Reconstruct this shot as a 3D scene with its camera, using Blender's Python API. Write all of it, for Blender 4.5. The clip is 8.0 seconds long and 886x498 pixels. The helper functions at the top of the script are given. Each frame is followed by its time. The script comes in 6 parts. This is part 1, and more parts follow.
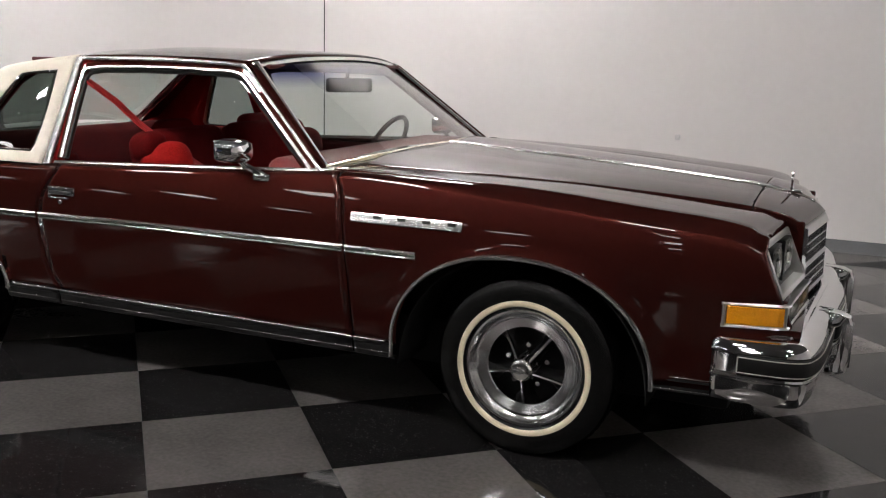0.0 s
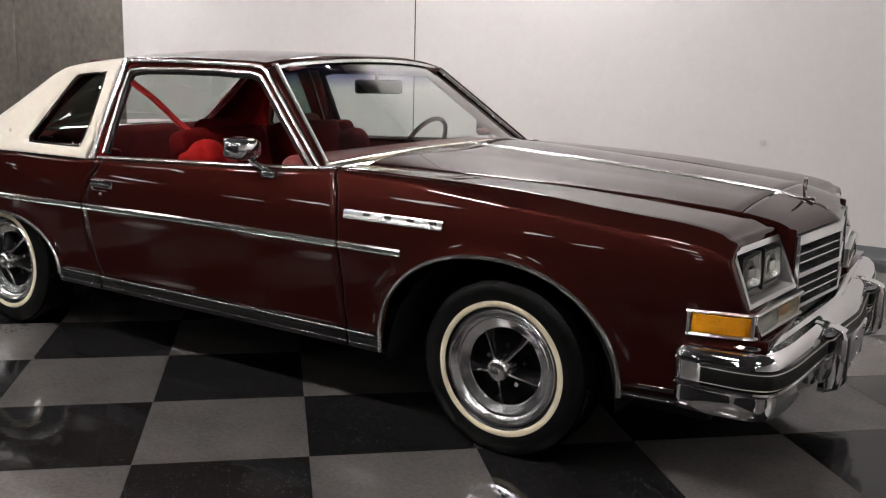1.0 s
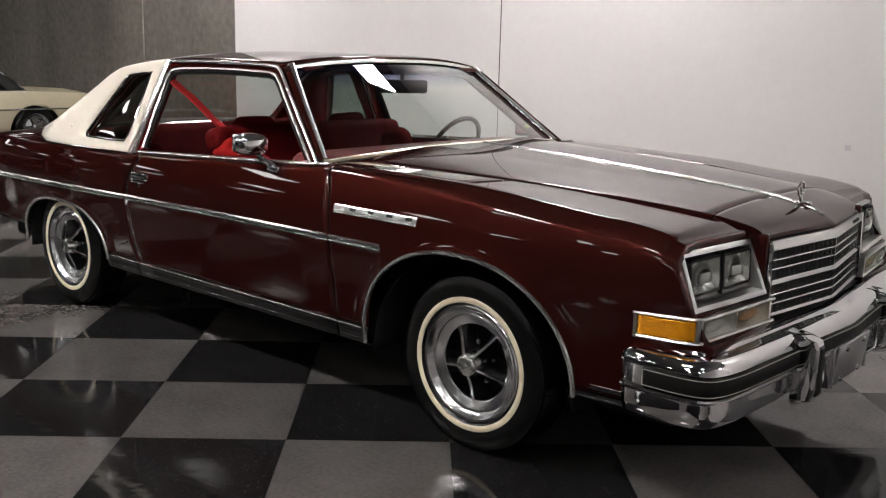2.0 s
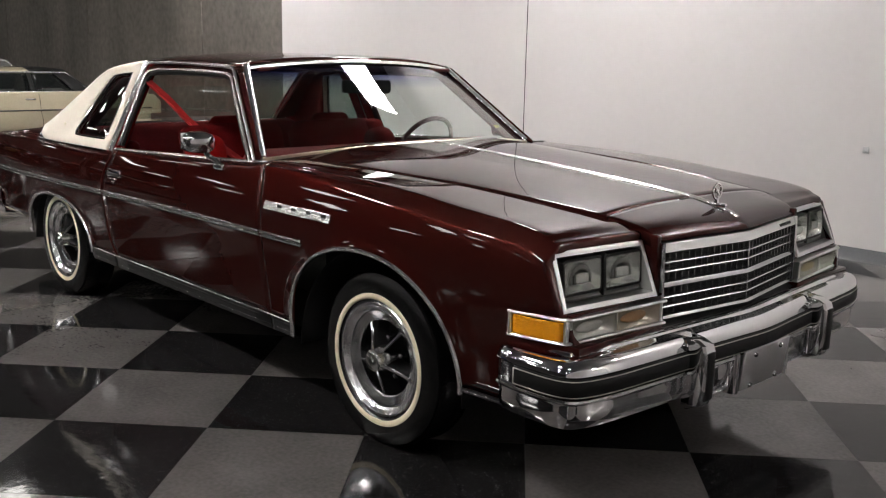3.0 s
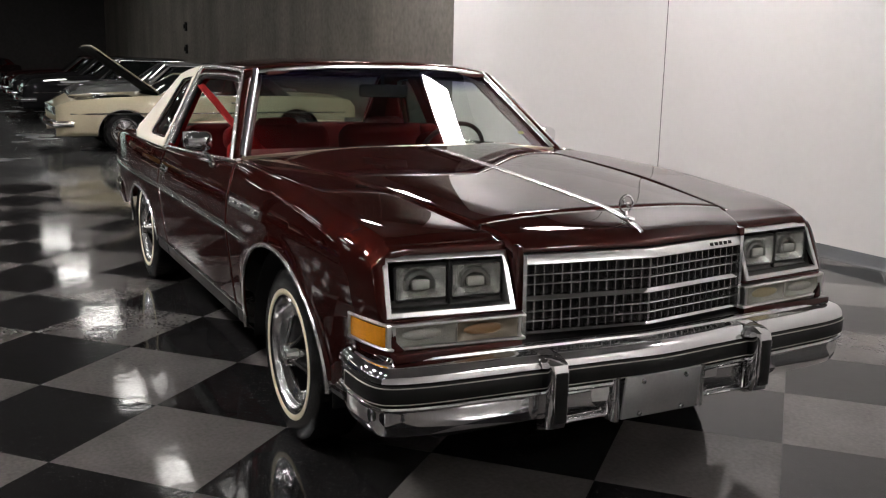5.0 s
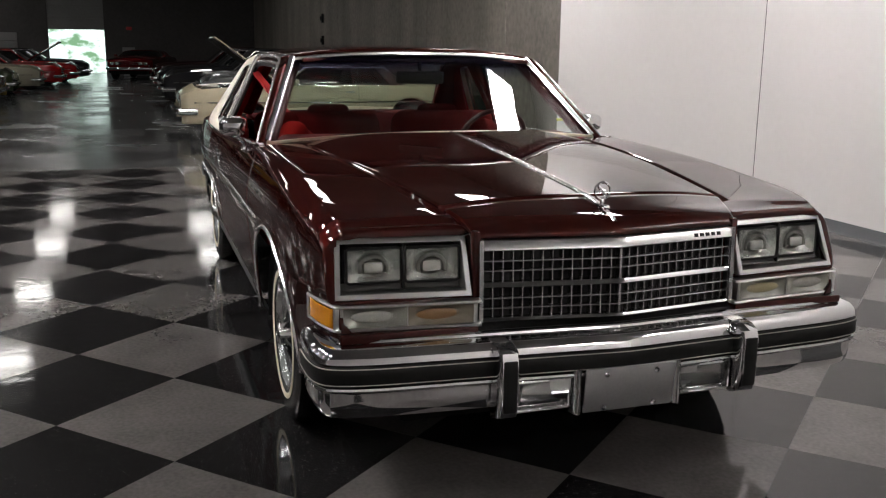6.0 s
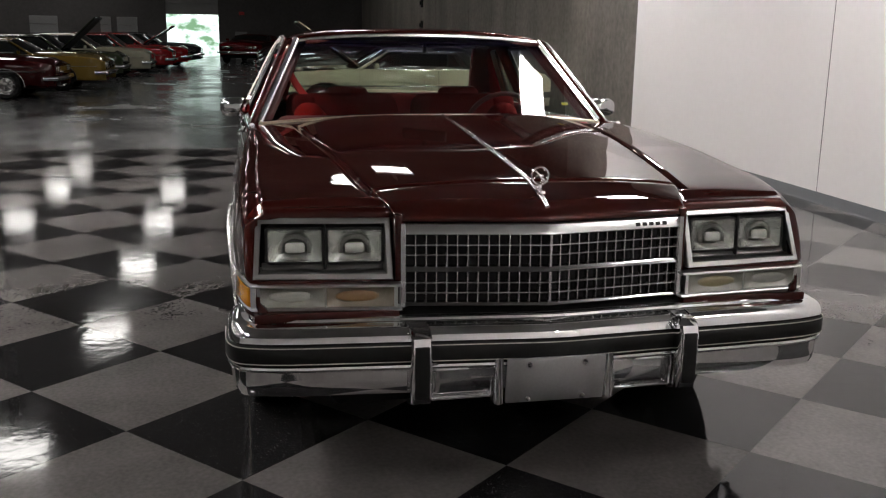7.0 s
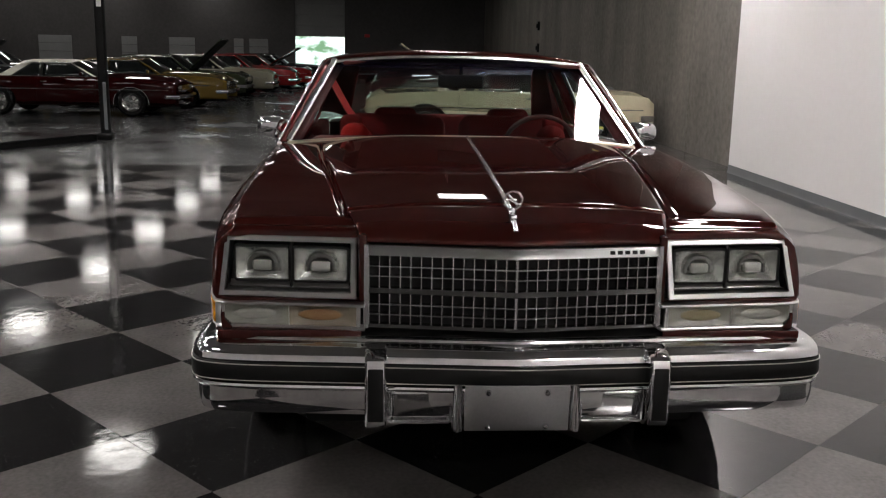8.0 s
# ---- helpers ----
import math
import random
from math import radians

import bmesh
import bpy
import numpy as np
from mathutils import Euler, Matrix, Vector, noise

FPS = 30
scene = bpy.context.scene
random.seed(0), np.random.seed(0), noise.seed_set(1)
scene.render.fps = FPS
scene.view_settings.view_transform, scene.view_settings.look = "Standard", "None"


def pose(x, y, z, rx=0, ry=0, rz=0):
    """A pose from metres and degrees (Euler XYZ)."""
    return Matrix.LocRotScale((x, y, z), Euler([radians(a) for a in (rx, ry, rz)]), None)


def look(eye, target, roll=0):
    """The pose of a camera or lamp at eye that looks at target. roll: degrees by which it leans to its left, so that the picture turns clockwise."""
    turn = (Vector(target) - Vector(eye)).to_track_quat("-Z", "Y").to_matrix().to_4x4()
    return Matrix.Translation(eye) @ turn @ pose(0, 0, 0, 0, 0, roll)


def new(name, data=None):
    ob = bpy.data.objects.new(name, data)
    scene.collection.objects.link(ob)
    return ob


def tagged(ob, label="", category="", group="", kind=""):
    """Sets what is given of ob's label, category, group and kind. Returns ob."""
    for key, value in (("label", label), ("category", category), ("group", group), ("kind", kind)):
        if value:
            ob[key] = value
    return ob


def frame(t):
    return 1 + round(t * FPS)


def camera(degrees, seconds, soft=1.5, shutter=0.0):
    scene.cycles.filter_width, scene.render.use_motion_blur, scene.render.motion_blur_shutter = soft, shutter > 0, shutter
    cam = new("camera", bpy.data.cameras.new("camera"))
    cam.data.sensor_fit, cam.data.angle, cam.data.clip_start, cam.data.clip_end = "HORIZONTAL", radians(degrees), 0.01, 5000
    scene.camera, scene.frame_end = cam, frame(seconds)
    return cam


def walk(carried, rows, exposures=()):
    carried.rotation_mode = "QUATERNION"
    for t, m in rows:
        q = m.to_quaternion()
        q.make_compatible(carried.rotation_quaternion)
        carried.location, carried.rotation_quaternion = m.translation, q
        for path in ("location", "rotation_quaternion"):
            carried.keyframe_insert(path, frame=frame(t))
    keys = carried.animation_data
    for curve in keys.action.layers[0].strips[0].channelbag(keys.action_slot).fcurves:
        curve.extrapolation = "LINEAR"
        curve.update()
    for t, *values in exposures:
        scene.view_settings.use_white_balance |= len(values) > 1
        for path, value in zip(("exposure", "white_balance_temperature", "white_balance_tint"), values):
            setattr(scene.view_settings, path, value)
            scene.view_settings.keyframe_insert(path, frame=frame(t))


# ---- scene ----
cam = camera(50.5, 8.0, soft=1.2)
PATH = [
    (0, (0.993, -4.04, 1.43), (0.226, -2.237, 1.031), 1.6),
    (0.5, (1.267, -3.938, 1.433), (0.369, -2.196, 1.034), 1.5),
    (1, (1.539, -3.811, 1.436), (0.5, -2.149, 1.037), 1.5),
    (2.5, (2.339, -3.299, 1.446), (0.977, -1.891, 1.043), 1.3),
    (3, (2.597, -3.069, 1.454), (1.174, -1.723, 1.05), 1.2),
    (3.5, (2.833, -2.833, 1.454), (1.314, -1.595, 1.056), 1.1),
    (4, (3.024, -2.589, 1.452), (1.417, -1.465, 1.057), 0.9),
    (4.5, (3.201, -2.32, 1.458), (1.526, -1.302, 1.061), 0.9),
    (4.7, (3.258, -2.2, 1.461), (1.558, -1.224, 1.061), 1.0),
    (5.8, (3.511, -1.575, 1.455), (1.675, -0.894, 1.05), 1.0),
    (6, (3.556, -1.473, 1.449), (1.701, -0.853, 1.027), 0.7),
    (6.5, (3.625, -1.176, 1.445), (1.744, -0.663, 0.999), 0.8),
    (7, (3.671, -0.896, 1.44), (1.762, -0.508, 0.986), 0.8),
    (7.5, (3.695, -0.637, 1.439), (1.763, -0.375, 0.997), 0.8),
    (8, (3.701, -0.403, 1.443), (1.748, -0.278, 1.03), 1.1),
]
walk(cam, [(t, look(eye, target, roll)) for t, eye, target, roll in PATH])

# ---- world and exposure ----
scene.view_settings.exposure = 0.24
world = bpy.data.worlds.new("world")
world.use_nodes = True
scene.world = world
_wn = world.node_tree
_sky = _wn.nodes.new("ShaderNodeTexSky")
_sky.sky_type = "NISHITA"
_sky.sun_disc = False
_sky.sun_elevation, _sky.sun_rotation = radians(50), radians(120)
_wn.links.new(_sky.outputs["Color"], _wn.nodes["Background"].inputs["Color"])
_wn.nodes["Background"].inputs["Strength"].default_value = 0.1


# ---- materials ----
def mat(name, color, rough=0.5, metal=0.0, coat=0.0, noise_scale=0.0, vary=0.0, bump=0.0, bump_scale=200.0, rough_vary=0.0, spec=0.5, island=0.0, edge=None):
    """A principled material with colour mottling at two scales, roughness variation and fine relief."""
    m = bpy.data.materials.new(name)
    m.use_nodes = True
    nt = m.node_tree
    b = nt.nodes["Principled BSDF"]
    b.inputs["Base Color"].default_value = (*color, 1)
    b.inputs["Roughness"].default_value = rough
    b.inputs["Metallic"].default_value = metal
    b.inputs["Specular IOR Level"].default_value = spec
    b.inputs["Coat Weight"].default_value = coat
    if edge:
        b.inputs["Specular Tint"].default_value = (*edge, 1)
    b.inputs["Coat Roughness"].default_value = 0.022
    b.inputs["Coat IOR"].default_value = 1.38
    tc = nt.nodes.new("ShaderNodeTexCoord")
    if vary > 0:
        n1 = nt.nodes.new("ShaderNodeTexNoise")
        n1.inputs["Scale"].default_value = noise_scale
        n1.inputs["Detail"].default_value = 6
        n2 = nt.nodes.new("ShaderNodeTexNoise")
        n2.inputs["Scale"].default_value = noise_scale * 14
        n2.inputs["Detail"].default_value = 4
        for n in (n1, n2):
            nt.links.new(tc.outputs["Object"], n.inputs["Vector"])
        add = nt.nodes.new("ShaderNodeMath")
        add.operation = "ADD"
        nt.links.new(n1.outputs["Fac"], add.inputs[0])
        nt.links.new(n2.outputs["Fac"], add.inputs[1])
        mr = nt.nodes.new("ShaderNodeMapRange")
        mr.inputs["From Min"].default_value, mr.inputs["From Max"].default_value = 0.6, 1.4
        mr.inputs["To Min"].default_value, mr.inputs["To Max"].default_value = 1 - vary, 1 + vary
        nt.links.new(add.outputs[0], mr.inputs["Value"])
        last = mr.outputs["Result"]
        if island > 0:
            oi = nt.nodes.new("ShaderNodeObjectInfo")
            m2 = nt.nodes.new("ShaderNodeMapRange")
            m2.inputs["To Min"].default_value, m2.inputs["To Max"].default_value = 1 - island, 1 + island
            nt.links.new(oi.outputs["Random"], m2.inputs["Value"])
            mm = nt.nodes.new("ShaderNodeMath")
            mm.operation = "MULTIPLY"
            nt.links.new(last, mm.inputs[0])
            nt.links.new(m2.outputs["Result"], mm.inputs[1])
            last = mm.outputs[0]
        mul = nt.nodes.new("ShaderNodeVectorMath")
        mul.operation = "SCALE"
        mul.inputs[0].default_value = color
        nt.links.new(last, mul.inputs["Scale"])
        nt.links.new(mul.outputs[0], b.inputs["Base Color"])
        if rough_vary > 0:
            m3 = nt.nodes.new("ShaderNodeMapRange")
            m3.inputs["From Min"].default_value, m3.inputs["From Max"].default_value = 0.3, 0.7
            m3.inputs["To Min"].default_value, m3.inputs["To Max"].default_value = max(rough - rough_vary, 0.01), rough + rough_vary
            nt.links.new(n1.outputs["Fac"], m3.inputs["Value"])
            nt.links.new(m3.outputs["Result"], b.inputs["Roughness"])
    if bump > 0:
        nb = nt.nodes.new("ShaderNodeTexNoise")
        nb.inputs["Scale"].default_value = bump_scale
        nb.inputs["Detail"].default_value = 3
        nt.links.new(tc.outputs["Object"], nb.inputs["Vector"])
        bp = nt.nodes.new("ShaderNodeBump")
        bp.inputs["Strength"].default_value = bump
        bp.inputs["Distance"].default_value = 0.01
        nt.links.new(nb.outputs["Fac"], bp.inputs["Height"])
        nt.links.new(bp.outputs["Normal"], b.inputs["Normal"])
    return m


def glass_mat(name, tint, gloss=1.0, band=False):
    """A thin pane: tinted see-through with a mirror gloss by Fresnel."""
    m = bpy.data.materials.new(name)
    m.use_nodes = True
    nt = m.node_tree
    nt.nodes.clear()
    out = nt.nodes.new("ShaderNodeOutputMaterial")
    mix = nt.nodes.new("ShaderNodeMixShader")
    tr = nt.nodes.new("ShaderNodeBsdfTransparent")
    gl = nt.nodes.new("ShaderNodeBsdfGlossy")
    gl.inputs["Roughness"].default_value = 0.01
    gl.inputs["Color"].default_value = (gloss, gloss, gloss, 1)
    lw = nt.nodes.new("ShaderNodeLayerWeight")
    lw.inputs["Blend"].default_value = 0.5
    pw = nt.nodes.new("ShaderNodeMath")
    pw.operation = "POWER"
    pw.inputs[1].default_value = 4.0
    fr = nt.nodes.new("ShaderNodeMath")
    fr.operation = "MULTIPLY_ADD"
    fr.inputs[1].default_value, fr.inputs[2].default_value = 0.9, 0.048
    nt.links.new(lw.outputs["Facing"], pw.inputs[0])
    nt.links.new(pw.outputs[0], fr.inputs[0])
    tr.inputs["Color"].default_value = (*tint, 1)
    if band:
        tc = nt.nodes.new("ShaderNodeTexCoord")
        sep = nt.nodes.new("ShaderNodeSeparateXYZ")
        mr = nt.nodes.new("ShaderNodeMapRange")
        mr.inputs["From Min"].default_value, mr.inputs["From Max"].default_value = 1.285, 1.36
        mc = nt.nodes.new("ShaderNodeMix")
        mc.data_type = "RGBA"
        mc.inputs["A"].default_value = (*tint, 1)
        mc.inputs["B"].default_value = (0.035, 0.05, 0.30, 1)
        nt.links.new(tc.outputs["Object"], sep.inputs[0])
        nt.links.new(sep.outputs["Z"], mr.inputs["Value"])
        nt.links.new(mr.outputs["Result"], mc.inputs["Factor"])
        nt.links.new(mc.outputs["Result"], tr.inputs["Color"])
    nt.links.new(fr.outputs[0], mix.inputs[0])
    nt.links.new(tr.outputs[0], mix.inputs[1])
    nt.links.new(gl.outputs[0], mix.inputs[2])
    nt.links.new(mix.outputs[0], out.inputs["Surface"])
    return m


def lens_mat(name, tint, rough, ior):
    """Pressed lamp glass: see-through, bending and softening what lies behind."""
    m = bpy.data.materials.new(name)
    m.use_nodes = True
    b = m.node_tree.nodes["Principled BSDF"]
    b.inputs["Base Color"].default_value = (*tint, 1)
    b.inputs["Roughness"].default_value = rough
    b.inputs["IOR"].default_value = ior
    b.inputs["Transmission Weight"].default_value = 1.0
    return m


def glow_mat(name, color, strength):
    m = bpy.data.materials.new(name)
    m.use_nodes = True
    b = m.node_tree.nodes["Principled BSDF"]
    b.inputs["Base Color"].default_value = (0.8, 0.8, 0.8, 1)
    b.inputs["Emission Color"].default_value = (*color, 1)
    b.inputs["Emission Strength"].default_value = strength
    return m


def concrete_wall_mat(name, color):
    """Cast concrete with tall vertical form streaks, stains and pores."""
    m = mat(name, color, 0.75, 0, 0, 0.7, 0.42, 0.25, 90)
    nt = m.node_tree
    b = nt.nodes["Principled BSDF"]
    link = [l for l in nt.links if l.to_socket == b.inputs["Base Color"]][0]
    src = link.from_socket
    tc = [n for n in nt.nodes if n.type == "TEX_COORD"][0]
    mp = nt.nodes.new("ShaderNodeMapping")
    mp.inputs["Scale"].default_value = (0.8, 0.8, 0.035)
    ns = nt.nodes.new("ShaderNodeTexNoise")
    ns.inputs["Scale"].default_value = 1.4
    ns.inputs["Detail"].default_value = 5
    ns.inputs["Roughness"].default_value = 0.5
    mr = nt.nodes.new("ShaderNodeMapRange")
    mr.inputs["From Min"].default_value, mr.inputs["From Max"].default_value = 0.3, 0.7
    mr.inputs["To Min"].default_value, mr.inputs["To Max"].default_value = 0.78, 1.22
    sc = nt.nodes.new("ShaderNodeVectorMath")
    sc.operation = "SCALE"
    nt.links.new(tc.outputs["Object"], mp.inputs["Vector"])
    nt.links.new(mp.outputs[0], ns.inputs["Vector"])
    nt.links.new(ns.outputs["Fac"], mr.inputs["Value"])
    nt.links.new(src, sc.inputs[0])
    nt.links.new(mr.outputs["Result"], sc.inputs["Scale"])
    nt.links.new(sc.outputs[0], b.inputs["Base Color"])
    return m


def tile_mat(name, color, fleck, fleck_amount, rough):
    """Waxed vinyl tile: marbled colour, small flecks, slow waviness in the polish."""
    m = mat(name, color, rough, 0, 0, 4.0, 0.30 if color[0] > 0.05 else 0.5, 0, 0, 0.025, 0.24, 0.12)
    nt = m.node_tree
    b = nt.nodes["Principled BSDF"]
    tc = [n for n in nt.nodes if n.type == "TEX_COORD"][0]
    geo = nt.nodes.new("ShaderNodeNewGeometry")
    for n in [n for n in nt.nodes if n.type == "TEX_NOISE"]:
        nt.links.new(geo.outputs["Position"], n.inputs["Vector"])
    src = [l for l in nt.links if l.to_socket == b.inputs["Base Color"]][0].from_socket
    fl = nt.nodes.new("ShaderNodeTexVoronoi")
    fl.inputs["Scale"].default_value = 120
    nt.links.new(geo.outputs["Position"], fl.inputs["Vector"])
    sp = nt.nodes.new("ShaderNodeSeparateColor")
    nt.links.new(fl.outputs["Color"], sp.inputs[0])
    th = nt.nodes.new("ShaderNodeMath")
    th.operation = "MULTIPLY_ADD"
    th.inputs[1].default_value, th.inputs[2].default_value = 0.95, -0.62
    nt.links.new(sp.outputs[0], th.inputs[0])
    df = nt.nodes.new("ShaderNodeMath")
    df.operation = "SUBTRACT"
    nt.links.new(th.outputs[0], df.inputs[0])
    nt.links.new(fl.outputs["Distance"], df.inputs[1])
    mr = nt.nodes.new("ShaderNodeMapRange")
    mr.inputs["From Min"].default_value, mr.inputs["From Max"].default_value = -0.03, 0.10
    mr.inputs["To Max"].default_value = fleck_amount
    nt.links.new(df.outputs[0], mr.inputs["Value"])
    dr = nt.nodes.new("ShaderNodeTexNoise")
    dr.inputs["Scale"].default_value = 4.5
    dr.inputs["Detail"].default_value = 4
    nt.links.new(geo.outputs["Position"], dr.inputs["Vector"])
    dm = nt.nodes.new("ShaderNodeMapRange")
    dm.inputs["From Min"].default_value, dm.inputs["From Max"].default_value = 0.40, 0.62
    dm.inputs["To Min"].default_value = 0.65
    nt.links.new(dr.outputs["Fac"], dm.inputs["Value"])
    dx = nt.nodes.new("ShaderNodeMath")
    dx.operation = "MULTIPLY"
    nt.links.new(mr.outputs["Result"], dx.inputs[0])
    nt.links.new(dm.outputs["Result"], dx.inputs[1])
    mc = nt.nodes.new("ShaderNodeMix")
    mc.data_type = "RGBA"
    nt.links.new(dx.outputs[0], mc.inputs["Factor"])
    nt.links.new(src, mc.inputs["A"])
    mc.inputs["B"].default_value = (*fleck, 1)
    nt.links.new(mc.outputs["Result"], b.inputs["Base Color"])
    wv = nt.nodes.new("ShaderNodeTexNoise")
    wv.inputs["Scale"].default_value = 11
    wv.inputs["Detail"].default_value = 2.5
    nt.links.new(geo.outputs["Position"], wv.inputs["Vector"])
    bp = nt.nodes.new("ShaderNodeBump")
    bp.inputs["Strength"].default_value = 0.17
    bp.inputs["Distance"].default_value = 0.004
    nt.links.new(wv.outputs["Fac"], bp.inputs["Height"])
    nt.links.new(bp.outputs["Normal"], b.inputs["Normal"])
    return m


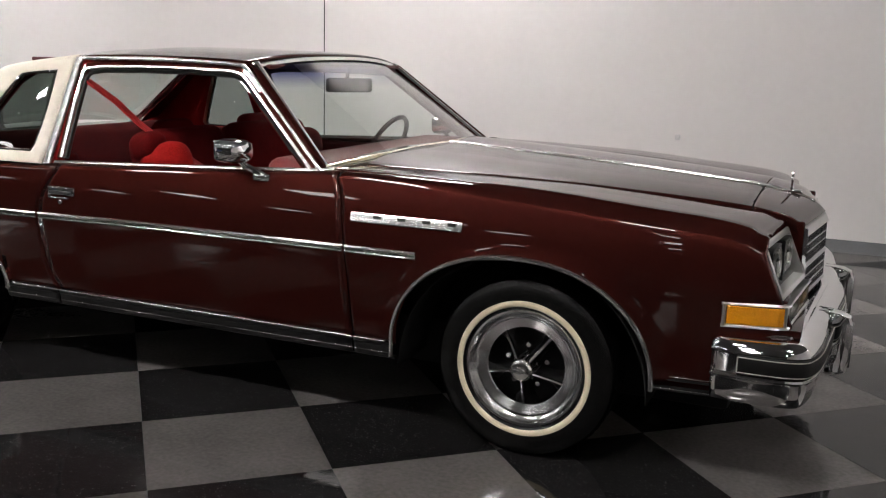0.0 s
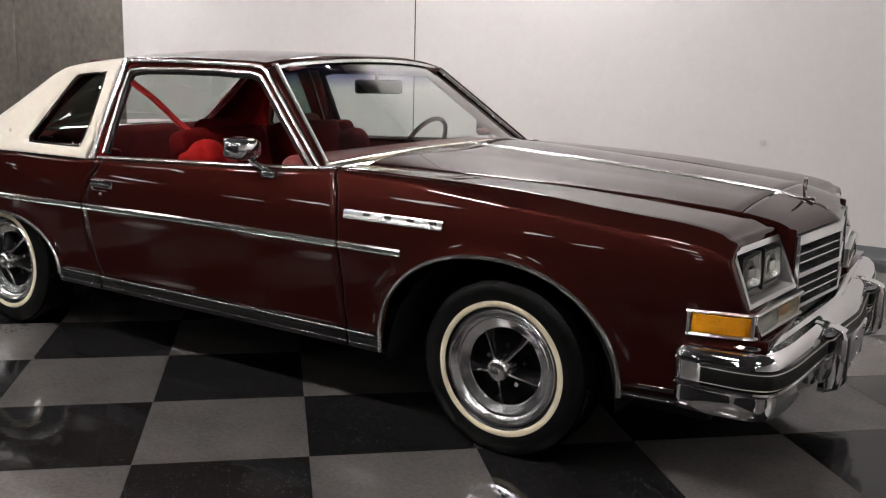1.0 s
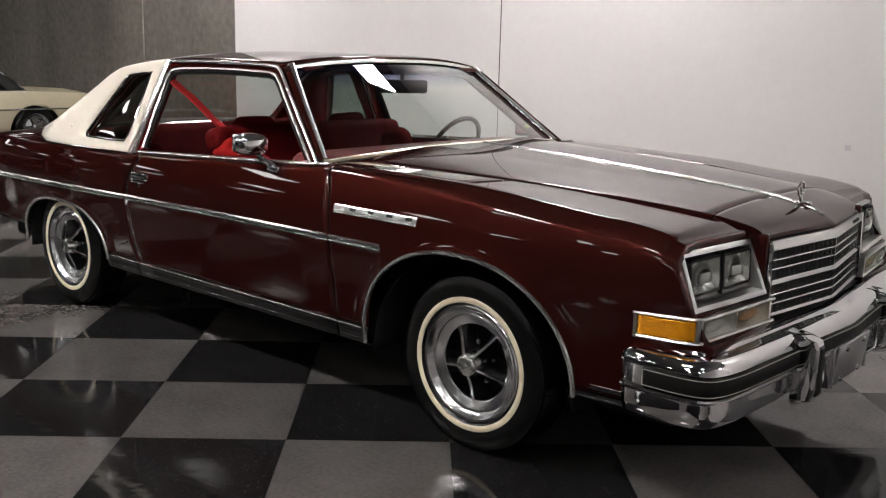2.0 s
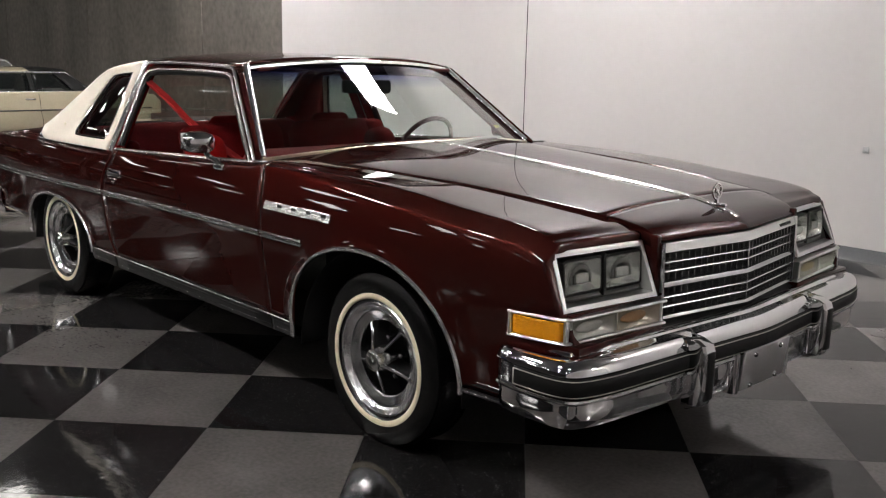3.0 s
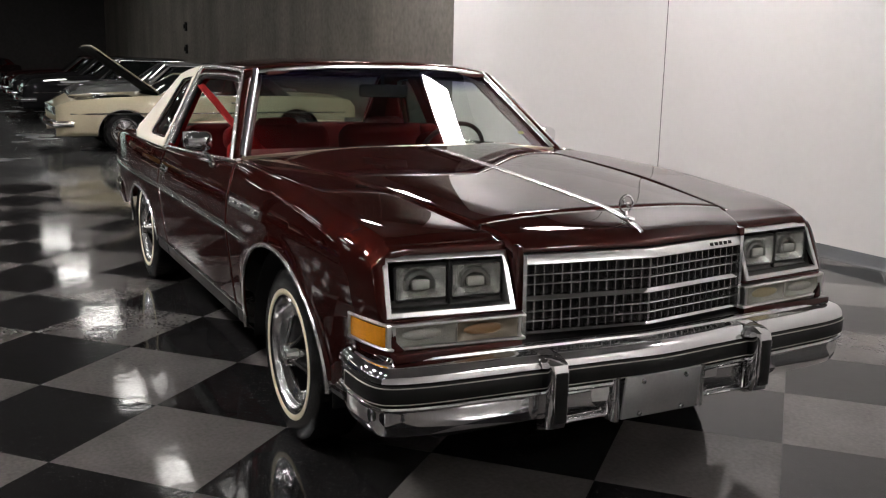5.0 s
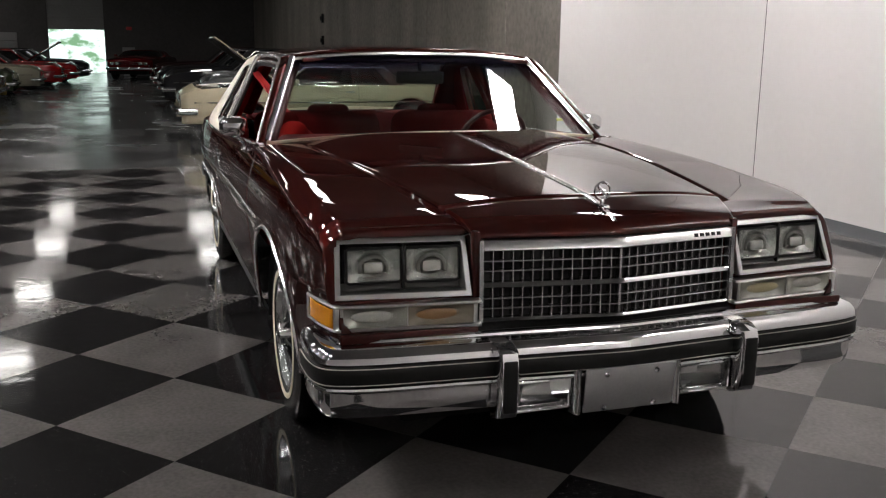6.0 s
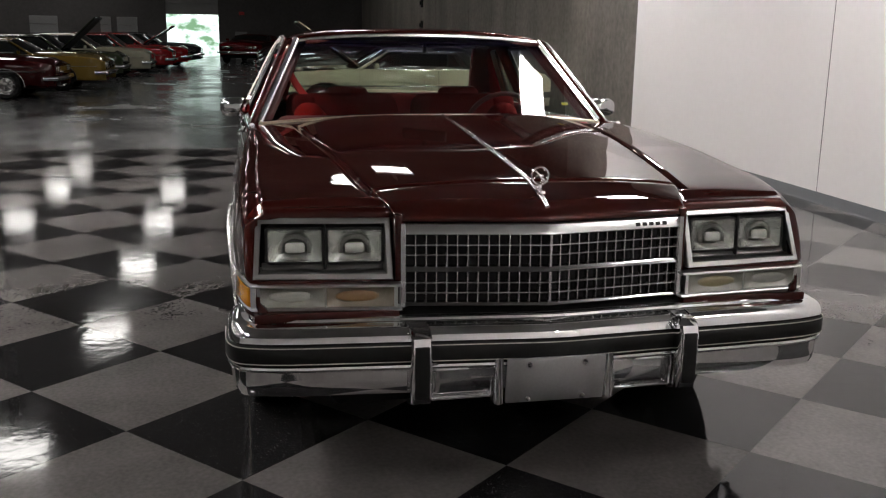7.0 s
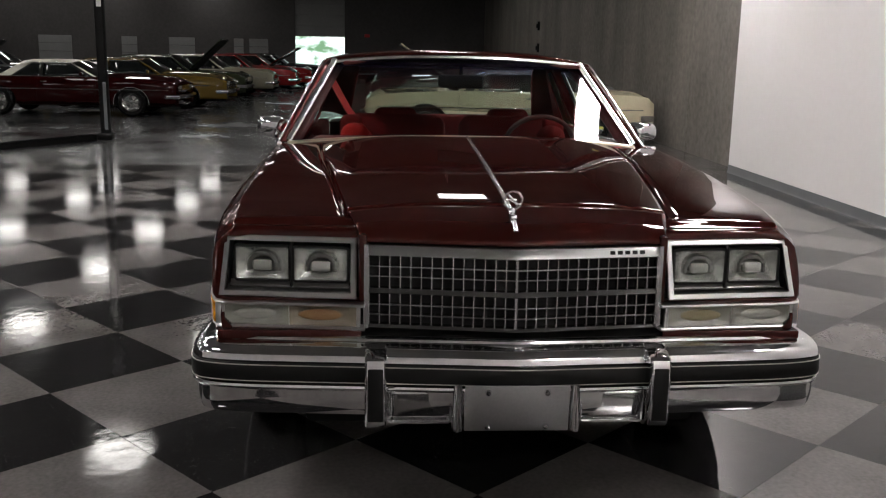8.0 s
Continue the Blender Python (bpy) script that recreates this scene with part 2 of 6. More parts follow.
M = {
    "paint": mat("burgundy_paint", (0.042, 0.0084, 0.0066), 0.46, 0.64, 1.0, 3, 0.08, 0, 0, spec=0.0, edge=(0.085, 0.018, 0.014)),
    "chrome": mat("chrome", (0.80, 0.80, 0.81), 0.055, 1.0, 0, 8, 0.05, 0, 0, 0.02),
    "trim": mat("bright_trim", (0.88, 0.88, 0.87), 0.22, 1.0, 0, 10, 0.06, 0, 0, 0.04),
    "rim_metal": mat("polished_rim", (0.74, 0.74, 0.75), 0.20, 1.0, 0, 9, 0.10, 0, 0, 0.06),
    "bezel": mat("satin_bezel", (0.68, 0.68, 0.67), 0.28, 1.0, 0, 12, 0.02),
    "bar_grey": mat("grey_grille_bar", (0.58, 0.58, 0.58), 0.24, 1.0, 0, 12, 0.06),
    "rocker": mat("dark_rocker_metal", (0.05, 0.05, 0.05), 0.34, 0.9, 0, 12, 0.08),
    "hub": mat("hub_metal", (0.70, 0.70, 0.69), 0.14, 1.0, 0, 12, 0.08),
    "satin": mat("satin_steel", (0.48, 0.48, 0.48), 0.10, 1.0, 0, 12, 0.06),
    "vinyl": mat("cream_vinyl", (0.80, 0.74, 0.63), 0.5, 0, 0, 4, 0.05, 0.25, 900),
    "black": mat("black_underside", (0.007, 0.007, 0.007), 0.85, 0, 0, 6, 0.3, spec=0.2),
    "rubber": mat("black_rubber", (0.008, 0.0078, 0.0076), 0.42, 0, 0, 20, 0.2, 0.1, 300, spec=0.22),
    "tyre": mat("tyre_rubber", (0.0035, 0.0035, 0.0035), 0.24, 0, 0, 14, 0.25, 0.12, 160, spec=0.32),
    "whitewall": mat("whitewall", (0.72, 0.64, 0.46), 0.5, 0, 0, 10, 0.05),
    "wheel_black": mat("wheel_black_enamel", (0.003, 0.003, 0.003), 0.5, 0, 0, 10, 0.2, spec=0.1),
    "amber": mat("amber_lens", (0.74, 0.29, 0.008), 0.15, 0, 0.6, 60, 0.12, 0.3, 140),
    "lens": mat("clear_lens", (0.42, 0.41, 0.37), 0.12, 0.35, 0.8, 30, 0.2, 0.25, 90),
    "lamp_glass": lens_mat("lamp_cover_glass", (0.90, 0.92, 0.89), 0.045, 1.30),
    "bowl": mat("lamp_bowl", (0.70, 0.71, 0.68), 0.15, 0.75, 0, 15, 0.10),
    "lens_orange": mat("orange_bulb_lens", (0.33, 0.19, 0.09), 0.35, 0.0, 0.3, 30, 0.1),
    "lens_pale": mat("pale_amber_bulb_lens", (0.36, 0.31, 0.19), 0.35, 0.0, 0.3, 30, 0.1),
    "bowl_orange": mat("orange_lamp_bowl", (0.30, 0.265, 0.215), 0.30, 0.3, 0, 18, 0.25),
    "rib_glass": lens_mat("ribbed_lens_glass", (0.93, 0.92, 0.88), 0.16, 1.25),
    "shield_dark": mat("dark_lamp_shield", (0.22, 0.22, 0.21), 0.30, 0.6, 0, 20, 0.2),
    "lamp_white": mat("pale_lamp_bulb", (0.48, 0.48, 0.45), 0.25, 0.1, 0.3, 30, 0.15),
    "bowl_dull": mat("dull_lamp_bowl", (0.34, 0.34, 0.31), 0.30, 0.3, 0, 18, 0.25),
    "reflector": mat("lamp_reflector", (0.36, 0.37, 0.34), 0.24, 0.8, 0.5, 22, 0.35),
    "grille_black": mat("grille_black", (0.016, 0.016, 0.016), 0.6, 0, 0, 8, 0.2),
    "red": mat("red_velour", (0.10, 0.004, 0.0045), 0.9, 0, 0, 9, 0.3, 0.4, 180, spec=0.1),
    # seat velour made brighter, with direct lamp light put into the colour
    "red_lit": mat("lit_red_velour", (0.31, 0.011, 0.010), 0.9, 0, 0, 12, 0.35, 0.5, 120, spec=0.1),
    "red_lining": mat("red_pillar_cloth", (0.20, 0.008, 0.008), 0.9, 0, 0, 9, 0.25, 0.3, 180, spec=0.1),
    # same velour darkened: the shade of the rear cabin is in the colour
    "red_shade": mat("shaded_red_velour", (0.055, 0.0025, 0.003), 0.9, 0, 0, 9, 0.3, 0.4, 180, spec=0.1),
    "red_belt": mat("red_webbing", (0.46, 0.02, 0.02), 0.6, 0, 0, 30, 0.15, 0.3, 500),
    "dark_red": mat("dark_red_trim", (0.085, 0.008, 0.010), 0.5, 0, 0, 10, 0.2),
    "dash_red": mat("red_dash_vinyl", (0.19, 0.022, 0.020), 0.45, 0, 0, 8, 0.2, 0.2, 400),
    "wheel_rim": mat("steering_rim", (0.045, 0.014, 0.014), 0.35),
    "pale_line": mat("ivory_pinstripe", (0.42, 0.40, 0.35), 0.4),
    "gold_trim": mat("pale_gold_trim", (0.88, 0.84, 0.68), 0.32, 1.0, 0, 8, 0.08),
    "plate": mat("blank_plate", (0.47, 0.47, 0.475), 0.46, 1.0, 0, 8, 0.08, 0.02, 60),
    "white_wall": mat("white_wall_paint", (0.74, 0.72, 0.71), 0.62, 0, 0, 1.1, 0.025, 0.05, 240),
    "baseboard": mat("grey_vinyl_base", (0.10, 0.105, 0.11), 0.4, 0, 0, 5, 0.15),
    "concrete": concrete_wall_mat("cast_concrete", (0.162, 0.147, 0.128)),
    "dark_wall": mat("charcoal_wall", (0.060, 0.056, 0.055), 0.7, 0, 0, 0.6, 0.25, 0.1, 30),
    "east_wall": mat("added_white_end_wall", (0.72, 0.70, 0.69), 0.7, 0, 0, 0.6, 0.15, 0.1, 30),
    "ceiling": mat("grey_roof_deck", (0.16, 0.157, 0.153), 0.8, 0, 0, 0.8, 0.2),
    "floor": mat("polished_concrete", (0.060, 0.060, 0.060), 0.20, 0, 0, 0.8, 0.35, 0.06, 12, 0.1),
    "tile_black": tile_mat("black_tile", (0.0120, 0.0115, 0.0118), (0.17, 0.165, 0.16), 0.75, 0.075),
    "tile_grey": tile_mat("grey_tile", (0.098, 0.091, 0.087), (0.060, 0.058, 0.056), 0.02, 0.085),
    "grout": mat("tile_seam", (0.02, 0.02, 0.02), 0.7),
    "door_pale": mat("pale_overhead_door", (0.21, 0.21, 0.21), 0.6, 0, 0, 1, 0.12),
    "post": mat("black_post_paint", (0.005, 0.005, 0.005), 0.5, 0, 0, 3, 0.3, spec=0.15),
    "kerb": mat("matt_black_kerb", (0.006, 0.006, 0.006), 0.9, 0, 0, 3, 0.3, spec=0.0),
    "sign_white": mat("sign_white", (0.6, 0.6, 0.58), 0.6),
    "sign_red": mat("sign_red", (0.5, 0.02, 0.02), 0.4),
    "lamp_housing": mat("lamp_housing", (0.6, 0.6, 0.6), 0.5),
    "glass": glass_mat("windshield_glass", (0.64, 0.71, 0.67), band=True),
    "side_glass": glass_mat("tinted_side_glass", (0.55, 0.62, 0.58)),
    "quarter_glass": glass_mat("dark_quarter_glass", (0.26, 0.30, 0.28)),
    "sticker": mat("yellow_sticker", (0.45, 0.42, 0.03), 0.6),
    "far_glass": mat("dark_car_glass", (0.012, 0.014, 0.014), 0.06, 0, 0.5),
    "lamp": glow_mat("lamp_diffuser", (1.0, 0.97, 0.93), 11.5),
    # next three: glow of unseen key lights added beside the coupe and ahead
    "added_key": glow_mat("added_key_diffuser", (1.0, 0.955, 0.935), 138.0),
    "added_fill": glow_mat("added_fill_diffuser", (1.0, 0.955, 0.935), 84.0),
    "added_dim": glow_mat("added_dim_diffuser", (1.0, 0.955, 0.935), 38.0),
    "lamp_wall": glow_mat("wall_lamp_diffuser", (1.0, 0.955, 0.935), 112.0),
}


# ---- mesh helpers ----
def part(name, bm, material, parent=None, label="", smooth=True, thick=0.0):
    """Links a bmesh as one mesh object under a thing or a part."""
    me = bpy.data.meshes.new(name)
    bmesh.ops.recalc_face_normals(bm, faces=bm.faces)
    bm.to_mesh(me)
    bm.free()
    me.materials.append(M[material] if isinstance(material, str) else material)
    if smooth:
        me.polygons.foreach_set("use_smooth", [True] * len(me.polygons))
        me.set_sharp_from_angle(angle=radians(38))
    ob = new(name, me)
    if parent is not None:
        ob.parent = parent
    if label:
        ob["label"] = label
    if thick > 0:
        md = ob.modifiers.new("thickness", "SOLIDIFY")
        md.thickness, md.offset = thick, 0.0
    return ob


def spline(xs, ys):
    """Monotone cubic through the points."""
    xs, ys = np.array(xs, float), np.array(ys, float)
    if xs[0] > xs[-1]:
        xs, ys = xs[::-1], ys[::-1]
    h = np.diff(xs)
    d = np.diff(ys) / h
    m = np.zeros(len(xs))
    m[0], m[-1] = d[0], d[-1]
    for i in range(1, len(xs) - 1):
        m[i] = 0 if d[i - 1] * d[i] <= 0 else 2 / (1 / d[i - 1] + 1 / d[i])

    def f(x):
        x = min(max(x, xs[0]), xs[-1])
        i = min(max(int(np.searchsorted(xs, x)) - 1, 0), len(h) - 1)
        s = (x - xs[i]) / h[i]
        return float((1 + 2 * s) * (1 - s) ** 2 * ys[i] + s * (1 - s) ** 2 * h[i] * m[i] + s * s * (3 - 2 * s) * ys[i + 1] + s * s * (s - 1) * h[i] * m[i + 1])

    return f


def sheet(rows, bm=None, close=False):
    """Skins rows of points (lists of equal length)."""
    bm = bm or bmesh.new()
    vs = [[bm.verts.new(p) for p in r] for r in rows]
    n = len(vs[0])
    for a, b in zip(vs, vs[1:]):
        for i in range(n if close else n - 1):
            j = (i + 1) % n
            bm.faces.new((a[i], a[j], b[j], b[i]))
    return bm


def mirror_y(rows):
    return [[(p[0], -p[1], p[2]) for p in r] for r in rows]


def box(bm, c, s, bevel=0.0, seg=2, turn=None):
    """A box of size s about c, with rounded edges; turn: a matrix applied about c."""
    r = bmesh.ops.create_cube(bm, size=1.0)
    vs = r["verts"]
    bmesh.ops.scale(bm, vec=s, verts=vs)
    if bevel > 0:
        es = list({e for v in vs for e in v.link_edges})
        g = bmesh.ops.bevel(bm, geom=es, offset=bevel, segments=seg, affect="EDGES", profile=0.5)
        vs = list({v for v in g["verts"]} | {v for v in vs if v.is_valid})
        vs = list({v for f in g["faces"] for v in f.verts} | set(vs))
    if turn is not None:
        bmesh.ops.transform(bm, matrix=turn, verts=vs)
    bmesh.ops.translate(bm, vec=c, verts=vs)
    return bm


def sweep(path, profile, up=(0, 0, 1), closed=False, bm=None, caps=True):
    """Carries a closed profile of (outward, upward) offsets along a path; outward is right of the way, seen from above."""
    bm = bm or bmesh.new()
    up = Vector(up)
    pts = [Vector(p) for p in path]
    rings = []
    for i, p in enumerate(pts):
        a = pts[i - 1] if (i > 0 or closed) else p
        b = pts[(i + 1) % len(pts)] if (i < len(pts) - 1 or closed) else p
        d1, d2 = (p - a), (b - p)
        d1 = d1.normalized() if d1.length > 1e-9 else d2.normalized()
        d2 = d2.normalized() if d2.length > 1e-9 else d1
        t = (d1 + d2).normalized()
        out = t.cross(up).normalized()
        u2 = out.cross(t).normalized()
        k = 1 / max(0.35, math.sqrt(max(0.0, (1 + d1.dot(d2)) / 2)))
        rings.append([p + out * (o * k) + u2 * v for o, v in profile])
    vs = [[bm.verts.new(p) for p in r] for r in rings]
    n = len(profile)
    last = len(vs) if closed else len(vs) - 1
    for i in range(last):
        a, b = vs[i], vs[(i + 1) % len(vs)]
        for j in range(n):
            bm.faces.new((a[j], a[(j + 1) % n], b[(j + 1) % n], b[j]))
    if caps and not closed:
        bm.faces.new(vs[0][::-1])
        bm.faces.new(vs[-1])
    return bm


def ring(r, n=10, r2=None):
    r2 = r2 or r
    return [(r * math.cos(2 * math.pi * i / n), r2 * math.sin(2 * math.pi * i / n)) for i in range(n)]


def lathe(profile, n=48, bm=None):
    """Turns (radius, y) points round the y axis."""
    rows = [[(r * math.cos(2 * math.pi * k / n), y, r * math.sin(2 * math.pi * k / n)) for k in range(n)] for r, y in profile]
    return sheet(rows, bm, close=True)


def empty(name, label, category, group="", m=None):
    ob = new(name)
    ob.empty_display_size = 0.2
    if m is not None:
        ob.matrix_basis = m
    return tagged(ob, label, category, group)


# ---- room ----
def slab(name, material, x0, x1, y0, y1, z0, z1, label):
    bm = bmesh.new()
    box(bm, ((x0 + x1) / 2, (y0 + y1) / 2, (z0 + z1) / 2), (x1 - x0, y1 - y0, z1 - z0))
    return tagged(part(name, bm, material, smooth=False), label, name.split("_")[0], kind="structure")


FAR, EAST, SOUTH, TOP, WALL = -41.0, 8.6, -21.0, 5.3, 3.95
slab("floor", "floor", FAR - 0.3, EAST + 0.2, SOUTH - 0.2, 4.6, -0.25, -0.006, "polished dark grey concrete floor of the hall")
slab("ceiling", "ceiling", FAR - 0.3, EAST + 0.2, SOUTH - 0.2, 4.6, TOP, TOP + 0.2, "grey steel roof deck")
white = slab("wall_north", "white_wall", -3.693, EAST, WALL, WALL + 0.2, -0.1, TOP, "smooth white painted partition wall panels")
bm = bmesh.new()
box(bm, ((-7.94 - 3.706) / 2, WALL + 0.1, TOP / 2 - 0.05), (7.94 - 3.706, 0.2, TOP + 0.1))
part("panel", bm, "white_wall", white, smooth=False)
bm = bmesh.new()
box(bm, (-3.6995, WALL + 0.0785, TOP / 2), (0.0128, 0.15, TOP - 0.01))
part("seam_backing", bm, "black", white, smooth=False)
bm = bmesh.new()
sweep([(-7.94, WALL, 0), (EAST, WALL, 0)], [(0.0, 0.0), (0.016, 0.0), (0.012, 0.012), (0.007, 0.02), (0.006, 0.094), (0.003, 0.1), (0.0, 0.1)], bm=bm)
tagged(part("baseboard", bm, "baseboard"), "dark grey vinyl cove base along the white wall", "baseboard", kind="structure")
# two unseen walls added to enclose the room; the east one white, throwing light back
slab("wall_east", "east_wall", EAST, EAST + 0.2, SOUTH, 4.6, -0.1, TOP, "plain white end wall added out of view to close the hall")
slab("wall_south", "dark_wall", FAR, EAST, SOUTH - 0.2, SOUTH, -0.1, TOP, "plain dark side wall added out of view to close the hall")

# tilt-up concrete wall behind the partition, panel by panel
conc = slab("wall_concrete", "concrete", FAR, -7.9, 4.27, 4.5, -0.1, TOP, "stained brown-grey cast concrete wall with vertical form lines")
edges = [-7.94, -10.45, -14.55, -18.7, -22.85, -27.0, -31.2, -35.4, -41.0]
for a, b in zip(edges, edges[1:]):
    bm = bmesh.new()
    box(bm, ((a + b) / 2, 4.235, TOP / 2 - 0.02), (a - b - 0.02, 0.09, TOP), 0.008, 1)
    part("panel", bm, "concrete", conc, smooth=False)
for z in (1.58, 2.22):
    bm = bmesh.new()
    box(bm, (-24.9, 4.16, z), (0.16, 0.06, 0.26), 0.01)
    box(bm, (-24.9, 4.12, z), (0.06, 0.06, 0.12), 0.01)
    tagged(part("wall_bracket", bm, "post"), "rusty dark steel bracket on the concrete wall", "bracket", "wall brackets")

# far wall with overhead doors
DOOR0, DOOR1, DOORZ = -4.56, -2.28, 1.97
far = slab("wall_west", "dark_wall", FAR - 0.2, FAR, SOUTH, DOOR0, -0.1, TOP, "charcoal end wall of the hall, far off")
for y0, y1, z0 in ((DOOR1, 4.6, -0.1), (DOOR0, DOOR1, 3.9)):
    bm = bmesh.new()
    box(bm, (FAR - 0.1, (y0 + y1) / 2, (z0 + TOP) / 2), (0.2, y1 - y0, TOP - z0))
    part("panel", bm, "dark_wall", far, smooth=False)
bm = bmesh.new()
for k in range(4):
    box(bm, (FAR - 0.1, (DOOR0 + DOOR1) / 2, DOORZ + 0.24 + k * 0.48), (0.06, DOOR1 - DOOR0, 0.47), 0.012, 1)
box(bm, (FAR - 0.11, (DOOR0 + DOOR1) / 2, DOORZ + 0.97), (0.03, DOOR1 - DOOR0, 1.90))
tagged(part("door_1", bm, "door_pale"), "pale grey sectional overhead door, half raised, daylight below", "door", kind="structure")
for n, (y0, y1) in enumerate(((-16.11, -14.64), (-12.41, -11.72), (-10.28, -9.12), (-7.35, -6.91), (-6.65, -5.79), (-1.57, -1.04))):
    bm = bmesh.new()
    for k in range(5):
        h = 0.25 if n == 5 else 0.365
        box(bm, (FAR + 0.03, (y0 + y1) / 2, h / 2 + k * h), (0.05, y1 - y0, h - 0.015), 0.012, 1)
    tagged(part(f"door_{n + 2}", bm, "door_pale"), "closed pale grey sectional overhead door", "door", kind="structure")
bm = bmesh.new()
box(bm, (FAR - 6, (DOOR0 + DOOR1) / 2, 3), (0.1, 16, 9))
day = bpy.data.materials.new("daylight_backdrop")
day.use_nodes = True
_n = day.node_tree
_n.nodes.clear()
_o, _e = _n.nodes.new("ShaderNodeOutputMaterial"), _n.nodes.new("ShaderNodeEmission")
_t, _r = _n.nodes.new("ShaderNodeTexNoise"), _n.nodes.new("ShaderNodeValToRGB")
_t.inputs["Scale"].default_value, _t.inputs["Detail"].default_value = 20.0, 6
_r.color_ramp.elements[0].position, _r.color_ramp.elements[0].color = 0.38, (0.14, 0.26, 0.15, 1)
_r.color_ramp.elements[1].position, _r.color_ramp.elements[1].color = 0.56, (0.85, 1.0, 0.97, 1)
_n.links.new(_t.outputs["Fac"], _r.inputs[0])
_n.links.new(_r.outputs[0], _e.inputs["Color"])
_e.inputs["Strength"].default_value = 1.6
_n.links.new(_e.outputs[0], _o.inputs["Surface"])
tagged(part("backdrop", bm, day, smooth=False), "bright daylight and leaves outside the raised door", "backdrop", kind="structure")
slab("ground", "floor", FAR - 60, FAR - 0.32, -60, 60, -0.3, -0.03, "concrete yard outside the raised door")


# ---- ceiling lights, with added key lights ----
def ceiling_light(x, y, lx, ly, glow="lamp", tilt=0):
    e = empty("ceiling_light", "rectangular white ceiling light panel of the hall lights and added key lights", "ceiling light", "ceiling lights", pose(x, y, 4.75, tilt))
    bm = bmesh.new()
    box(bm, (0, 0, 0.035), (lx + 0.06, ly + 0.06, 0.07), 0.01, 1)
    for sx in (-1, 1):
        rod = 0.56 / math.cos(math.radians(tilt)) - 0.07
        box(bm, (sx * lx * 0.35, 0, 0.07 + rod / 2), (0.012, 0.012, rod))
    part("housing", bm, "lamp_housing", e, smooth=False)
    bm = bmesh.new()
    box(bm, (0, 0, -0.008), (lx, ly, 0.012))
    part("diffuser", bm, glow, e, "glowing white diffuser", smooth=False)


for y, xs in ((-8.4, (-39.8, -34.6, -28.2, -22.6, -17.1, -11.4, -5.7, 0.0, 5.7)), (-4.0, (-33.4, -27.4, -21.4, -15.8)), (-4.46, (-10.15,)), (0.75, (-30.0, -24.8, -19.5, -14.1, -10.2)), (-12.9, (-39.5, -35.1, -28.0, -22.4, -16.8, -11.2, -5.6, 0.0, 5.6)), (-16.9, (-39.3, -33.6, -28.0, -22.4, -16.8, -11.2, -5.6, 0.0))):
    for x in xs:
        ceiling_light(x, y, 0.62 if x == -10.2 else 0.82, 0.80)
# key lights added out of view to brighten the car side and near tiles
for x, glow in ((-5.8, "added_key"), (-2.9, "added_key"), (0.0, "added_fill"), (2.9, "added_dim")):
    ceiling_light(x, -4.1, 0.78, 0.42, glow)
for x in (-7.8, -2.43):
    ceiling_light(x, 2.64, 0.90, 0.54, "lamp_wall")
ceiling_light(2.72, 3.36, 0.60, 0.44, "lamp_wall", 37)
# unseen panel continuing the wall row, added to brighten the wall's right end
ceiling_light(7.9, 2.64, 0.90, 0.54, "added_fill")


# ---- the burgundy coupe: shapes ----
side_z = spline([0.22, 0.28, 0.36, 0.45, 0.60, 0.71, 0.80, 0.90, 0.96, 1.02], [0.900, 0.928, 0.950, 0.961, 0.975, 0.983, 0.977, 0.953, 0.930, 0.902])
front_in = spline([0.1, 0.45, 0.68, 0.80, 0.90], [0, 0.008, 0.026, 0.045, 0.066])
rear_in = spline([-4.3, -4.0, -3.4, -2.8], [0.075, 0.045, 0.012, 0])
shoulder = spline([-4.22, -4.10, -3.85, -3.30, -2.50, -2.16, -1.58, -0.90, -0.75, -0.53, -0.30, -0.10, 0.105, 0.305, 0.497, 0.58, 0.70, 0.80, 0.84],
                  [0.860, 0.880, 0.905, 0.922, 0.918, 0.930, 0.953, 0.983, 0.995, 0.993, 0.988, 0.983, 0.972, 0.955, 0.940, 0.934, 0.917, 0.886, 0.872])
gap_front = spline([0.28, 0.357, 0.71, 0.914, 1.0], [-0.682, -0.686, -0.714, -0.745, -0.794])
gap_rear = spline([0.28, 0.364, 0.473, 0.70, 0.791, 0.934], [-2.13, -2.168, -2.227, -2.253, -2.236, -2.144])


def half_width(x, z):
    return side_z(z) - front_in(x) - rear_in(x)


def arch(x, xc, hw, low, h, e):
    r = abs(x - xc) / hw
    return low + h * math.sqrt(max(0.0, 1 - r ** e)) if r < 1 else low


def sill(x):
    """Lower edge of the painted side."""
    if -0.521 < x < 0.461:
        return arch(x, -0.030, 0.491, 0.362, 0.389, 2.2)
    if -3.43 < x < -2.49:
        return arch(x, -2.96, 0.47, 0.362, 0.245, 2.6)
    return 0.362 if x > -3.43 else 0.40


def stations(x0, x1, n):
    xs = set(np.linspace(x0, x1, n).round(4))
    for c, h in ((-0.030, 0.491), (-2.96, 0.47)):
        for a in np.linspace(-math.pi / 2, math.pi / 2, 45):
            x = round(c + h * math.sin(a), 4)
            if x0 < x < x1:
                xs.add(x)
    return sorted(xs)


hood_edge_y = spline([-0.95, -0.4, 0.2, 0.84], [0.715, 0.665, 0.585, 0.500])
hood_edge_z = spline([-0.95, -0.4, 0.06, 0.30, 0.52, 0.72, 0.84], [0.998, 0.990, 0.976, 0.961, 0.944, 0.925, 0.902])
